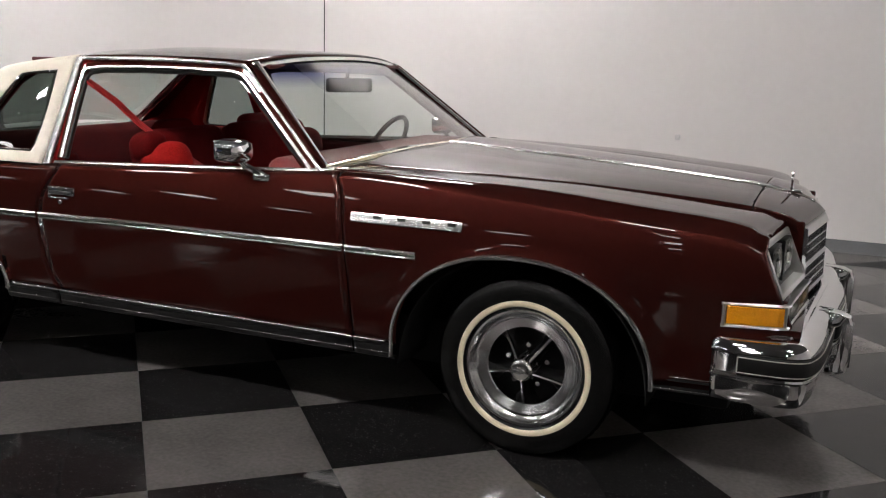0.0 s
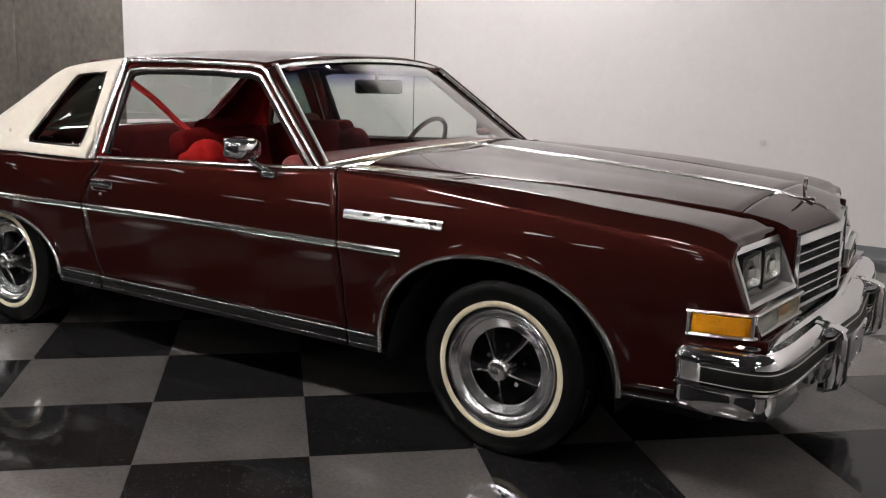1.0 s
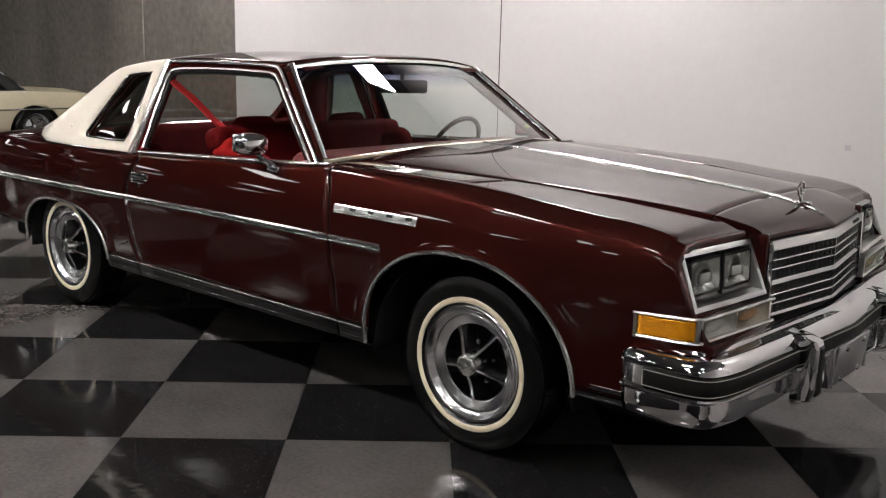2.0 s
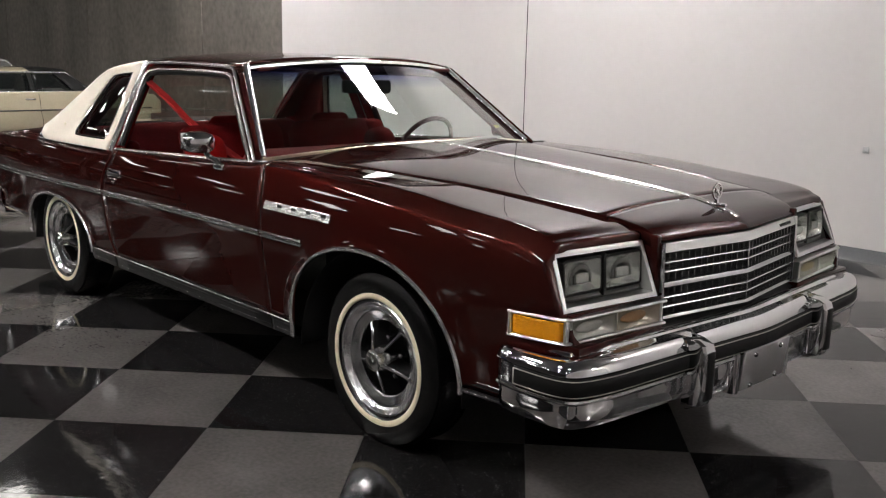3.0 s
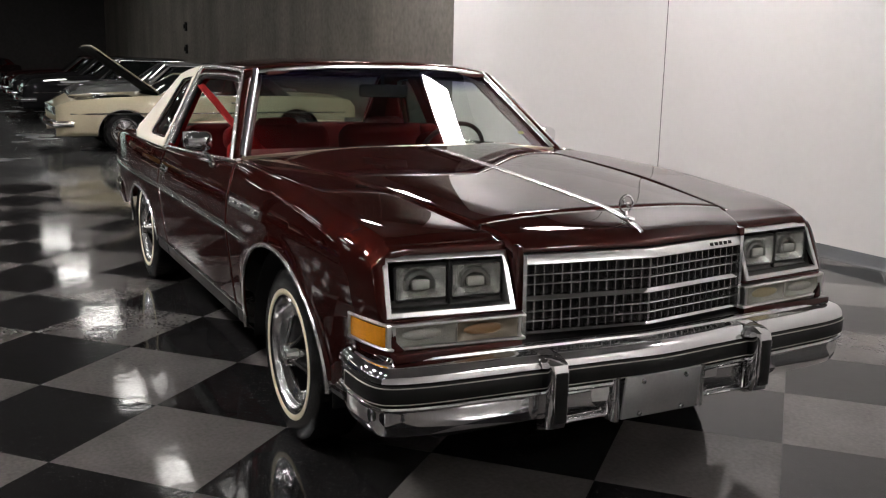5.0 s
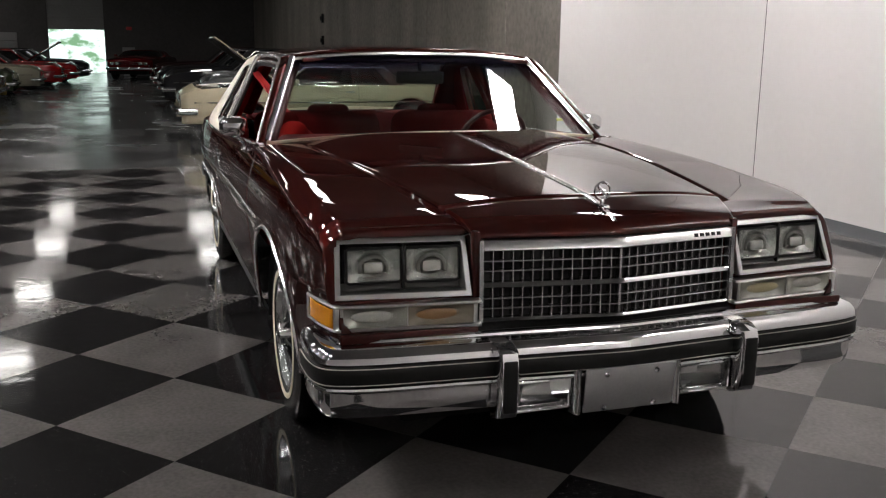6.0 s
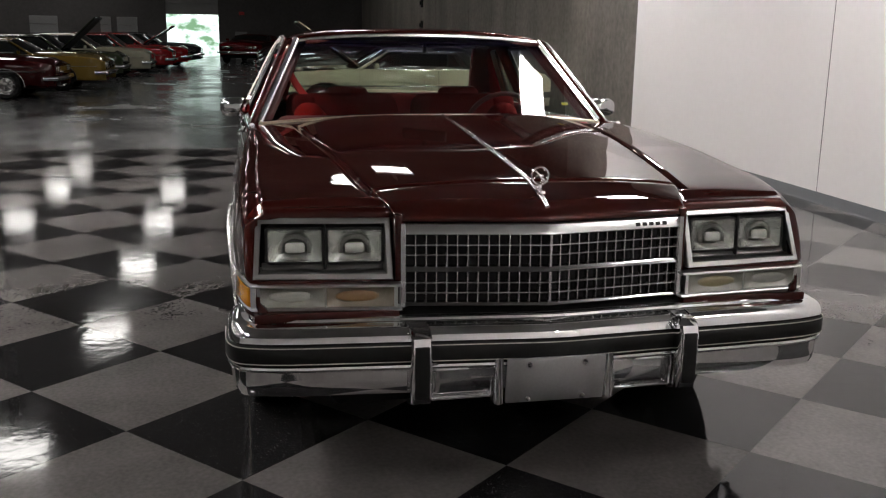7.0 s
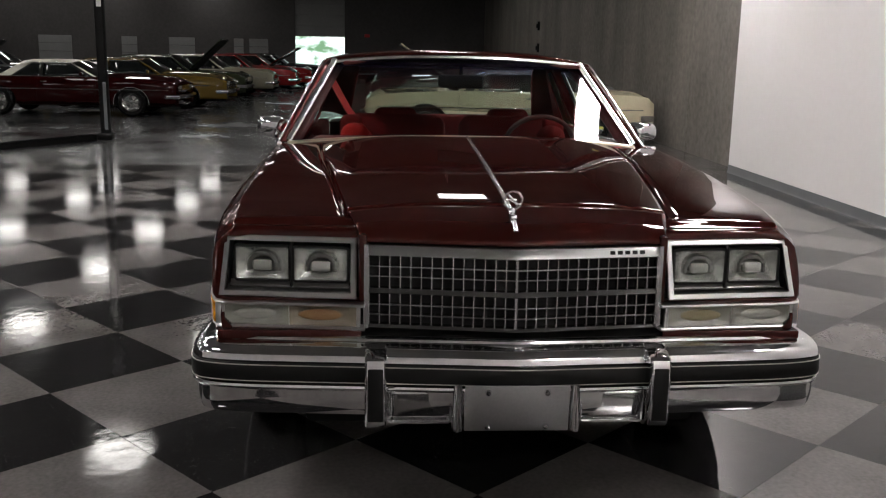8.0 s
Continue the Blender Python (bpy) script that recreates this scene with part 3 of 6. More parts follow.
hood_mid_z = spline([-0.95, -0.62, -0.1, 0.4, 0.72, 0.80, 0.86, 0.93], [1.052, 1.040, 1.014, 0.979, 0.950, 0.938, 0.918, 0.880])


def ease(x, x0, x1):
    k = min(1.0, max(0.0, (x - x0) / (x1 - x0)))
    return k * k * (3 - 2 * k)


def flare(x, z):
    """Swell of the body side round the wheel openings."""
    out = 0.0
    for xc, hw, low, h, amt in ((-0.030, 0.491, 0.362, 0.389, 0.011), (-2.96, 0.47, 0.362, 0.245, 0.009)):
        rho = math.sqrt((abs(x - xc) / hw) ** 2.2 + (max(0.0, z - low) / h) ** 2)
        d = max(0.0, (rho - 1) * 0.40)
        if d < 0.075:
            out = max(out, amt * (1 - d / 0.075) ** 2)
    return out


def roll(x, zt):
    """The fold from the body side to the top: (height below the shoulder, points)."""
    f = ease(x, -0.70, 0.10)
    dz, iy = 0.028 + 0.020 * f, 0.020 + 0.028 * f
    z0, hw = zt - dz, half_width(x, zt)
    y0, y2, z2 = half_width(x, zt - dz), hw - iy + 0.010 * f, zt - 0.003
    pts = []
    for k in range(1, 11):
        q = k / 10
        ym, zm2 = (y0 + y2) / 2 + 0.004 + (hw + 0.004 - (y0 + y2) / 2 - 0.004) * (1 - f), (z0 + z2) / 2 + 0.004 + (zt - 0.002 - (z0 + z2) / 2 - 0.004) * (1 - f)
        pts.append(((1 - q) ** 2 * y0 + 2 * q * (1 - q) * ym + q * q * y2, (1 - q) ** 2 * z0 + 2 * q * (1 - q) * zm2 + q * q * z2))
    pts += [(y2 - 0.0015, zt - 0.0014), (y2 - 0.0035, zt + 0.0003), (y2 - 0.006, zt + 0.0015), (y2 - 0.009, zt + 0.0023)]
    return dz, pts


def side_rows(xs, left=None, right=None, lx=0.0, rx=0.0, nz=20, top=None):
    """Rows of the right-hand side from the sill up; top(x): more points past the shoulder."""
    rows = []
    for x0 in xs:
        u = (x0 - xs[0]) / (xs[-1] - xs[0])
        zt, zb = shoulder(x0), sill(x0)
        row = []
        dz = roll(x0, zt)[0]
        for k in range(nz + 1):
            z = zb + (zt - dz - zb) * k / nz
            x = x0
            if left:
                x += (left(z) + lx - xs[0]) * (1 - u) ** 6
            if right:
                x += (right(z) + rx - xs[-1]) * u ** 6
            row.append((x, -half_width(x, z) - flare(x, z), z))
        xe = row[-1][0]
        row += [(xe, -y, z) for y, z in roll(x0, zt)[1]]
        yt, zt2 = -row[-1][1], row[-1][2]
        if top:
            row += top(xe, yt, zt2)
        rows.append(row)
    return rows


def fender_top(x, y0, z0):
    y1, z1 = hood_edge_y(x) + 0.006, hood_edge_z(x) - 0.006 * ease(x, 0.15, 0.74)
    return [(x, -(y0 + (y1 - y0) * k / 8), z0 + (z1 - z0) * (k / 8) + 0.0015 * math.sin(math.pi * k / 8)) for k in range(1, 9)]


def deck_top(x, y0, z0):
    mid = deck_mid(x)
    out = []
    for k in range(1, 13):
        s = k / 12
        out.append((x, -y0 * (1 - s), z0 + (mid - z0) * math.sin(s * math.pi / 2) ** 0.8))
    return out


deck_mid = spline([-4.24, -4.10, -3.8, -3.2, -2.9], [0.90, 0.925, 0.948, 0.972, 0.975])


def belt_lip(x, y0, z0):
    return [(x, -(y0 - 0.03 * k), z0 - 0.002 * k * k) for k in range(1, 3)]


car = empty("coupe_car", "dark burgundy two-door coupe with cream vinyl half roof on checkered tiles", "car")


def both(name, rows, material, label="", thick=0.008, parent=None, smooth=True):
    """The same panel on both sides of the coupe."""
    out = []
    for r in (rows, mirror_y(rows)):
        out.append(part(name, sheet(r), material, parent or car, label, smooth, thick))
    return out


def both_bm(name, build, material, label="", parent=None, smooth=True):
    out = []
    for s in (-1, 1):
        bm = bmesh.new()
        build(bm, s)
        out.append(part(name, bm, material, parent[0 if s < 0 else 1] if isinstance(parent, (list, tuple)) else (parent or car), label, smooth))
    return out


# painted panels
fender_rows = side_rows(stations(-0.74, 0.735, 110), left=gap_front, lx=0.003, top=fender_top)
doors = both("door", side_rows(stations(-2.20, -0.74, 50), left=gap_rear, lx=0.003, right=gap_front, rx=-0.003, top=belt_lip), "paint", "closed burgundy door with open window")
quarters = both("rear_quarter", side_rows(stations(-4.20, -2.20, 70), right=gap_rear, rx=-0.003, top=belt_lip), "paint", "burgundy rear quarter panel")


def nose_x(y, z):
    """Forward edge of the headlamp bezels."""
    return 0.845 + 0.045 * (0.9 - abs(y)) / 0.4 - 0.42 * (z - 0.69)


# fender end cap in front of the seam
cap_rows = []
for x0 in np.linspace(0.741, 0.80, 8):
    zt = shoulder(x0)
    row = []
    dz, fold = roll(x0, zt)
    for k in range(21):
        z = 0.362 + (zt - dz - 0.362) * k / 20
        u = (x0 - 0.741) / 0.059
        xe = 0.741 + u * ((nose_x(0.9, max(z, 0.60)) if z > 0.56 else 0.74 + 0.095 * max(0, z - 0.40) / 0.16) - 0.741)
        tuck = 0.016 * u if 0.596 < z < 0.684 else 0.0
        row.append((xe, -half_width(xe, z) + tuck, z))
    shrink = row[-1][1] + half_width(x0, zt - dz)
    row += [(row[20][0], -y + shrink, z) for y, z in fold]
    yt, zt2 = -row[-1][1], row[-1][2]
    for k in range(1, 9):
        y = yt + (0.462 - yt) * k / 8
        xx = 0.741 + (x0 - 0.741) / 0.059 * (nose_x(y, 0.875) - 0.741)
        row.append((xx, -y, zt2 + (hood_edge_z(x0) - 0.006 - zt2) * k / 8))
    drop = ((x0 - 0.741) / 0.059) ** 1.5
    row = [(p[0], p[1], p[2] + (0.893 - p[2]) * drop if p[2] > 0.893 else p[2]) for p in row]
    cap_rows.append(row)
for fwd, down, turn_in in ((0.004, 0.003, 0.12), (0.007, 0.009, 0.5), (0.008, 0.03, 0.9), (-0.01, 0.03, 1.0)):
    row = []
    for p in cap_rows[7]:
        if p[2] > 0.868:
            row.append((p[0] + fwd, p[1], max(p[2] - down, 0.868)))
        elif p[2] > 0.60:
            row.append((p[0] + fwd, p[1] + (-0.893 - p[1]) * turn_in, p[2]))
        else:
            row.append((p[0] + fwd * 0.5, p[1] * (1 - 0.03 * turn_in), p[2]))
    cap_rows.append(row)
fenders = both("front_fender", fender_rows + cap_rows, "paint", "burgundy front fender with its brow over the headlamps")

for s in (-1, 1):
    seam = [(p[0] - 0.0005, -s * p[1], p[2] + 0.0004) for p in cap_rows[0][31:] if p[1] < -0.522]
    part("cap_seam", sweep(seam, ring(0.0022, 5)), "black", car, "dark seam across the fender top")

# hood: raised edges, slight crown, flat forward face above the grille
cols = [k * 0.93 / 17 for k in range(18)] + [0.955, 0.975, 0.988, 0.995, 1.0]
cols = [-c for c in cols[:0:-1]] + cols
hood_rows = []
for x in np.linspace(-0.90, 0.700, 40):
    ye, ze = hood_edge_y(x), hood_edge_z(x)
    row = []
    for sc in cols:
        a = abs(sc)
        lift = 0.001 + 0.003 * ease(x, -0.1, 0.70)
        xx = x + 0.165 * (1 - a * a) * (1 - ease(x, -0.90, 0.0))
        zm = hood_mid_z(xx) + 0.004 * (1 - ease(x, -0.90, 0.0))
        zz = ze + lift + (zm - ze - lift) * (1 - min(1.0, a / 0.988) ** 3.4)
        if a > 0.998:
            zz = ze - 0.008 - 0.018 * ease(x, -0.1, 0.70)
        elif a > 0.99:
            zz = ze + lift - 0.003
        row.append((xx, sc * ye, zz))
    hood_rows.append(row)
hood = part("hood", sheet(hood_rows), "paint", car, "long flat burgundy hood", True, 0.008)
head_rows = []
for k in range(15):
    u = k / 14
    row = []
    for sc in cols:
        a = abs(sc)
        y = sc * (hood_edge_y(0.705) - 0.045 * u)
        xf = 0.878 + 0.060 * (1 - min(1, a / 0.97))
        x = 0.706 + (xf - 0.706) * u
        zs = hood_edge_z(0.706) + 0.004 + (hood_mid_z(0.706) - hood_edge_z(0.706) - 0.004) * (1 - min(1.0, a / 0.988) ** 3.4)
        z = zs + (0.866 - zs) * (0.55 * u + 0.45 * u ** 6)
        if a > 0.998:
            z -= 0.038
        elif a > 0.99:
            z -= 0.003
        row.append((x, y, z))
    head_rows.append(row)
part("header_panel", sheet(head_rows), "paint", car, "burgundy nose panel above the grille", True, 0.008)
both_bm("nose_cheek", lambda bm, s: box(bm, (0.835, s * 0.468, 0.755), (0.10, 0.026, 0.27), 0.008), "paint")
# centre strip of the hood and its ornament
strip = [(x, -0.012 * (0.83 - x), hood_mid_z(x) + 0.003) for x in np.linspace(-0.70, 0.70, 24)] + [(0.76, 0, 0.944), (0.82, 0, 0.9305), (0.87, 0, 0.9145), (0.897, 0, 0.902)]
part("hood_strip", sweep(strip, [(-0.008, 0), (-0.007, 0.005), (-0.003, 0.0085), (0, 0.0095), (0.003, 0.0085), (0.007, 0.005), (0.008, 0)]), "trim", car, "bright centre strip along the hood")
orn = bmesh.new()
box(orn, (0.812, 0, 0.938), (0.07, 0.018, 0.016), 0.005)
box(orn, (0.805, 0, 0.950), (0.014, 0.012, 0.024), 0.003)
sweep([(0.805, 0.028 * math.cos(a), 0.988 + 0.0285 * math.sin(a)) for a in np.linspace(0, 2 * math.pi, 28, endpoint=False)], ring(0.0042, 6), up=(1, 0, 0), closed=True, bm=orn)
sweep([(0.805, -0.016, 1.004), (0.805, 0.014, 0.972)], ring(0.005, 6), up=(1, 0, 0), bm=orn)
box(orn, (0.805, 0, 0.988), (0.006, 0.024, 0.011), 0.002)
part("hood_ornament", orn, "chrome", car, "upright chrome ring ornament")
# deck and tail
trunk_rows = []
for x in np.linspace(-4.195, -3.0, 26):
    y0 = half_width(x, shoulder(x)) - 0.078
    trunk_rows.append([(x, -y0, shoulder(x) - 0.004)] + [(p[0], p[1], p[2]) for p in deck_top(x, y0, shoulder(x))] + [(p[0], -p[1], p[2]) for p in deck_top(x, y0, shoulder(x))[-2::-1]] + [(x, y0, shoulder(x) - 0.004)])
part("trunk_lid", sheet(trunk_rows), "paint", car, "burgundy trunk lid", True, 0.008)
bm = bmesh.new()
tail = [[(-4.20 - 0.03 * math.sin(math.pi * k / 12), y, 0.40 + (shoulder(-4.2) - 0.40) * k / 12) for y in np.linspace(-0.86, 0.86, 21)] for k in range(13)]
part("tail_panel", sheet(tail), "paint", car, "burgundy tail panel", True, 0.01)
both_bm("tail_lamp", lambda bm, s: box(bm, (-4.235, s * 0.62, 0.70), (0.03, 0.40, 0.14), 0.01), "dark_red", "dark red tail lamp")

# chassis and dark inner parts
bm = bmesh.new()
box(bm, (-1.75, 0, 0.30), (4.9, 1.34, 0.20), 0.03)
part("floor_pan", bm, "black", car, "black underbody")
bm = bmesh.new()
box(bm, (-0.05, 0, 0.60), (1.55, 1.16, 0.55), 0.02)
part("engine_bay", bm, "black", car)
bm = bmesh.new()
box(bm, (-3.78, 0, 0.60), (0.75, 1.50, 0.5), 0.02)
part("trunk_well", bm, "black", car)
bm = bmesh.new()
box(bm, (0.74, 0, 0.60), (0.10, 1.50, 0.46), 0.02)
part("radiator_support", bm, "grille_black", car)
for c, hw, h in ((-0.030, 0.476, 0.741), (-2.96, 0.46, 0.66)):
    for s in (-1, 1):
        rows = []
        for y in (0.60, 0.75, 0.93):
            rows.append([(c + hw * math.cos(a), s * y, 0.27 + (h - 0.27) * math.sin(a)) for a in np.linspace(0, math.pi, 30)])
        part("wheel_well", sheet(rows), "black", car, "black wheel well", True, 0.006)

# chrome trim along the sides
trim_profile = [(-0.004, -0.0145), (0.008, -0.0145), (0.011, -0.011), (0.009, -0.0075), (0.004, -0.006), (0.004, -0.001), (0.010, 0.001), (0.013, 0.007), (0.010, 0.0145), (-0.004, 0.0145)]
for x0, x1, name in ((-4.16, -2.262, "quarter_moulding"), (-2.246, -0.720, "door_moulding"), (-0.708, -0.415, "fender_moulding")):
    for s in (-1, 1):
        path = [(x, s * half_width(x, 0.715), spline([-4.2, -2.3, -1.5, -0.4], [0.672, 0.702, 0.713, 0.716])(x)) for x in np.linspace(x0, x1, 24)]
        if s > 0:
            path.reverse()
        part(name, sweep(path, trim_profile), "hub", car, "bright body side moulding")
for x0, x1 in ((-2.50, -2.19), (-2.18, -0.695), (-0.685, -0.523), (0.462, 0.70)):
    for s in (-1, 1):
        z1 = 0.0 if x0 < 0 else 0.03
        rows = []
        for x in np.linspace(x0, x1, 12):
            rows.append([(x, s * (half_width(x, 0.362) + 0.003 + o), z + z1) for o, z in ((-0.004, 0.366), (0.003, 0.364), (0.004, 0.352), (-0.002, 0.346), (-0.004, 0.318), (-0.008, 0.300 if x0 < 0 else 0.31), (-0.03, 0.290 if x0 < 0 else 0.305))])
        rk = part("rocker_moulding", sheet(rows), "rocker", car, "grey metal rocker moulding", True, 0.004)
        for q, rad in ((1, 0.0035), (4, 0.0025)):
            part("bright_line", sweep([r[q] for r in rows], ring(rad, 6)), "trim", rk)
for xc, hw, low, h, e in ((-0.030, 0.491, 0.362, 0.389, 2.2), (-2.96, 0.47, 0.362, 0.245, 2.6)):
    for s in (-1, 1):
        path = []
        for a in np.linspace(-math.pi / 2, math.pi / 2, 44):
            x = xc + hw * math.sin(a)
            z = arch(x, xc, hw, low, h, e) if abs(a) < 1.57 else low
            path.append((x, s * (half_width(x, z) + flare(x, z) + 0.001), z - 0.002))
        path = [(path[0][0], path[0][1], 0.31)] + path + [(path[-1][0], path[-1][1], 0.335)]
        part("arch_moulding", sweep(path, ring(0.0095, 6), up=(0, 1, 0)), "trim", car, "bright wheel arch lip")

# four-window vent badge on each front fender
for s in (-1, 1):
    bm = bmesh.new()
    pl = [(x, s * (half_width(x, 0.838) + 0.001), 0.837) for x in np.linspace(-0.688, -0.238, 12)]
    if s > 0:
        pl.reverse()
    v = part("fender_vent", sweep(pl, [(-0.004, -0.018), (0.011, -0.018), (0.014, -0.014), (0.006, 0.014), (0.003, 0.018), (-0.004, 0.018)], bm=bm), "trim", car, "bright fender vent with four dark openings")
    for x in (-0.578, -0.478, -0.378, -0.278):
        bm = bmesh.new()
        box(bm, (x, s * (half_width(x, 0.838) + 0.0050), 0.838), (0.034, 0.012, 0.024), 0.002, 1)
        part("vent_opening", bm, "grille_black", v)
# door handles and locks
for s, d in zip((-1, 1), doors):
    bm = bmesh.new()
    y = half_width(-2.11, 0.815)
    box(bm, (-2.117, s * (y + 0.002), 0.818), (0.150, 0.014, 0.040), 0.006)
    h = part("door_handle", bm, "chrome", d, "chrome pull handle")
    bm = bmesh.new()
    box(bm, (-2.117, s * (y + 0.012), 0.812), (0.118, 0.014, 0.014), 0.005)
    part("grip", bm, "grille_black", h)
    bm = bmesh.new()
    box(bm, (-2.135, s * (y + 0.004), 0.788), (0.112, 0.012, 0.008), 0.003)
    box(bm, (-2.182, s * (y + 0.004), 0.796), (0.016, 0.014, 0.018), 0.004)
    part("paddle", bm, "chrome", h, "slim chrome release paddle")
    bm = lathe([(0.0001, 0.008), (0.010, 0.008), (0.012, 0.002), (0.012, -0.004)], 16)
    bmesh.ops.transform(bm, matrix=Matrix.Translation((-2.120, s * half_width(-2.12, 0.77), 0.771)) @ (Matrix.Identity(4) if s > 0 else Matrix.Rotation(math.pi, 4, "Z")), verts=bm.verts)
    part("lock", bm, "chrome", d)

# ---- greenhouse ----
def lean(z):
    return 0.922 - 0.485 * (z - 0.95) - 0.10 * max(0.0, z - 1.25) ** 1.5


def on_side(x, z, s=-1, off=0.0):
    return (x, s * (lean(z) + off) - (0.046 if s > 0 else 0.0), z)


cab = empty("cabin", "", "")
cab.parent = car
roof_mid = spline([-2.80, -2.65, -2.535, -2.40, -2.245, -1.9, -1.45, -1.25], [1.250, 1.340, 1.371, 1.398, 1.421, 1.444, 1.437, 1.410])
roof_rail = spline([-2.80, -2.65, -2.535, -2.40, -2.245, -1.9, -1.45, -1.25], [1.240, 1.331, 1.354, 1.372, 1.387, 1.394, 1.388, 1.372])


def roof_rows(x0, x1, n, bow):
    rows = []
    for x in np.linspace(x0, x1, n):
        zr, zm = roof_rail(x), roof_mid(x)
        yr = lean(zr) + 0.006
        row = []
        for k in range(41):
            s = -1 + k / 20
            a = abs(s)
            row.append((x + bow * (1 - a * a) * (x - min(x0, x1)) / abs(x1 - x0), s * yr - 0.023 * (s + 1), zr + (zm - zr) * (1 - a ** 3.2)))
        rows.append(row)
    return rows


part("roof", sheet(roof_rows(-2.22, -1.330, 24, 0.050)), "paint", car, "burgundy front half of the roof", True, 0.012)
vin = part("vinyl_roof", sheet(roof_rows(-2.66, -2.232, 14, 0.0)), "vinyl", car, "cream padded vinyl rear half roof", True, 0.014)
rr = roof_rows(-2.227, -2.2265, 2, 0.0)[0]
part("roof_band", sweep([(p[0], p[1], p[2] + 0.002) for p in rr], [(-0.009, 0), (-0.007, 0.008), (0.007, 0.008), (0.009, 0)]), "chrome", car, "bright band across the roof")

# outline of the vinyl sail panel and its small window, (x, z)
SAIL = [(-2.245, 1.388), (-2.40, 1.374), (-2.535, 1.356), (-2.65, 1.333), (-2.72, 1.298), (-2.79, 1.248), (-2.90, 1.172), (-3.01, 1.100), (-3.12, 1.030), (-3.205, 0.988), (-3.205, 0.945), (-3.12, 0.916), (-2.90, 0.916), (-2.60, 0.919), (-2.262, 0.922), (-2.250, 1.0), (-2.247, 1.1), (-2.245, 1.2), (-2.243, 1.3)]
PANE = [(-2.338, 1.323), (-2.42, 1.318), (-2.49, 1.311), (-2.535, 1.303), (-2.556, 1.281), (-2.585, 1.235), (-2.617, 1.187), (-2.652, 1.130), (-2.690, 1.070), (-2.735, 0.995), (-2.725, 0.975), (-2.67, 0.972), (-2.60, 0.972), (-2.50, 0.972), (-2.345, 0.975), (-2.330, 1.0), (-2.322, 1.08), (-2.325, 1.175), (-2.330, 1.27)]
for s in (-1, 1):
    rows = []
    for k in range(6):
        u = k / 5
        puff = 0.010 * math.sin(math.pi * min(1, 0.15 + 0.85 * u)) + 0.004
        rows.append([on_side(a[0] + (b[0] - a[0]) * u, a[1] + (b[1] - a[1]) * u, s, puff) for a, b in zip(SAIL, PANE)])
    inner = [[(p[0], s * (abs(p[1]) - 0.045), p[2]) for p in r] for r in rows]
    part("pillar_lining", sheet(inner, close=True), "red_lining", cab, "red inner lining of the rear pillar", True, 0.006)
    part("sail_panel", sheet(rows, close=True), "vinyl", vin, "cream vinyl rear pillar with small window", True, 0.012)
    pts = [on_side(x, z, s, 0.004) for x, z in PANE]
    bm = bmesh.new()
    cx, cz = -2.48, 1.13
    sheet([[on_side(cx + (x - cx) * k, cz + (z - cz) * k, s, -0.006 + 0.016 * (1 - k * k)) for x, z in PANE] for k in (1.0, 0.8, 0.6, 0.4, 0.2, 0.02)], bm, close=True)
    w = part("quarter_window", bm, "quarter_glass", car, "dark tinted quarter window", True)
    w.visible_shadow = False
    part("window_frame", sweep([on_side(x, z, s, 0.008) for x, z in PANE], ring(0.0075, 6), up=(0, 1, 0), closed=True), "chrome", w, "thin bright window surround")
    bm = bmesh.new()
    box(bm, on_side(-2.90, 1.013, s, 0.018), (0.022, 0.006, 0.034), 0.004)
    part("crest", bm, "gold_trim", vin, "small metal crest")
    # inner face of the sail to the rear window
    edge = [(x, z) for x, z in SAIL[2:9]]
    back = [(-2.57, 0.58, 1.362), (-2.66, 0.585, 1.330), (-2.74, 0.60, 1.282), (-2.82, 0.615, 1.218), (-2.93, 0.63, 1.142), (-3.05, 0.65, 1.060), (-3.14, 0.67, 0.985)]
    rows = []
    for k in range(7):
        u = k / 6
        row = []
        for n, ((x, z), b) in enumerate(zip(edge, back)):
            a = on_side(x, z, s, 0.004)
            bulge = 0.016 * math.sin(math.pi * u) * min(1.0, n / 4)
            row.append((a[0] + (b[0] - a[0]) * u, a[1] + (s * b[1] - a[1]) * u, a[2] + (b[2] - a[2]) * u + bulge))
        rows.append(row)
    part("sail_return", sheet(rows), "vinyl", vin, "", True, 0.012)
    part("return_lining", sheet([[(p[0] + 0.025, p[1] * 0.985, p[2] - 0.025) for p in r] for r in rows]), "red", cab, "", True, 0.006)
backl = [(-2.655, 0.58, 1.334), (-2.76, 0.595, 1.262), (-2.90, 0.62, 1.165), (-3.03, 0.645, 1.070), (-3.17, 0.67, 0.985)]
w = part("rear_window", sheet([[(x - 0.05 * n / 4 * (1 - (k / 10 - 1) ** 2), y * (k / 10 - 1), z + 0.03 * n / 4 * (1 - (k / 10 - 1) ** 2)) for k in range(21)] for n, (x, y, z) in enumerate(backl)]), "side_glass", car, "tinted rear window")
w.visible_shadow = False
part("window_frame", sweep([(x - 0.0, y, z) for x, y, z in backl] + [(x, -y, z) for x, y, z in backl[::-1]], ring(0.009, 6), up=(0.6, 0, 0.8), closed=True), "chrome", w)

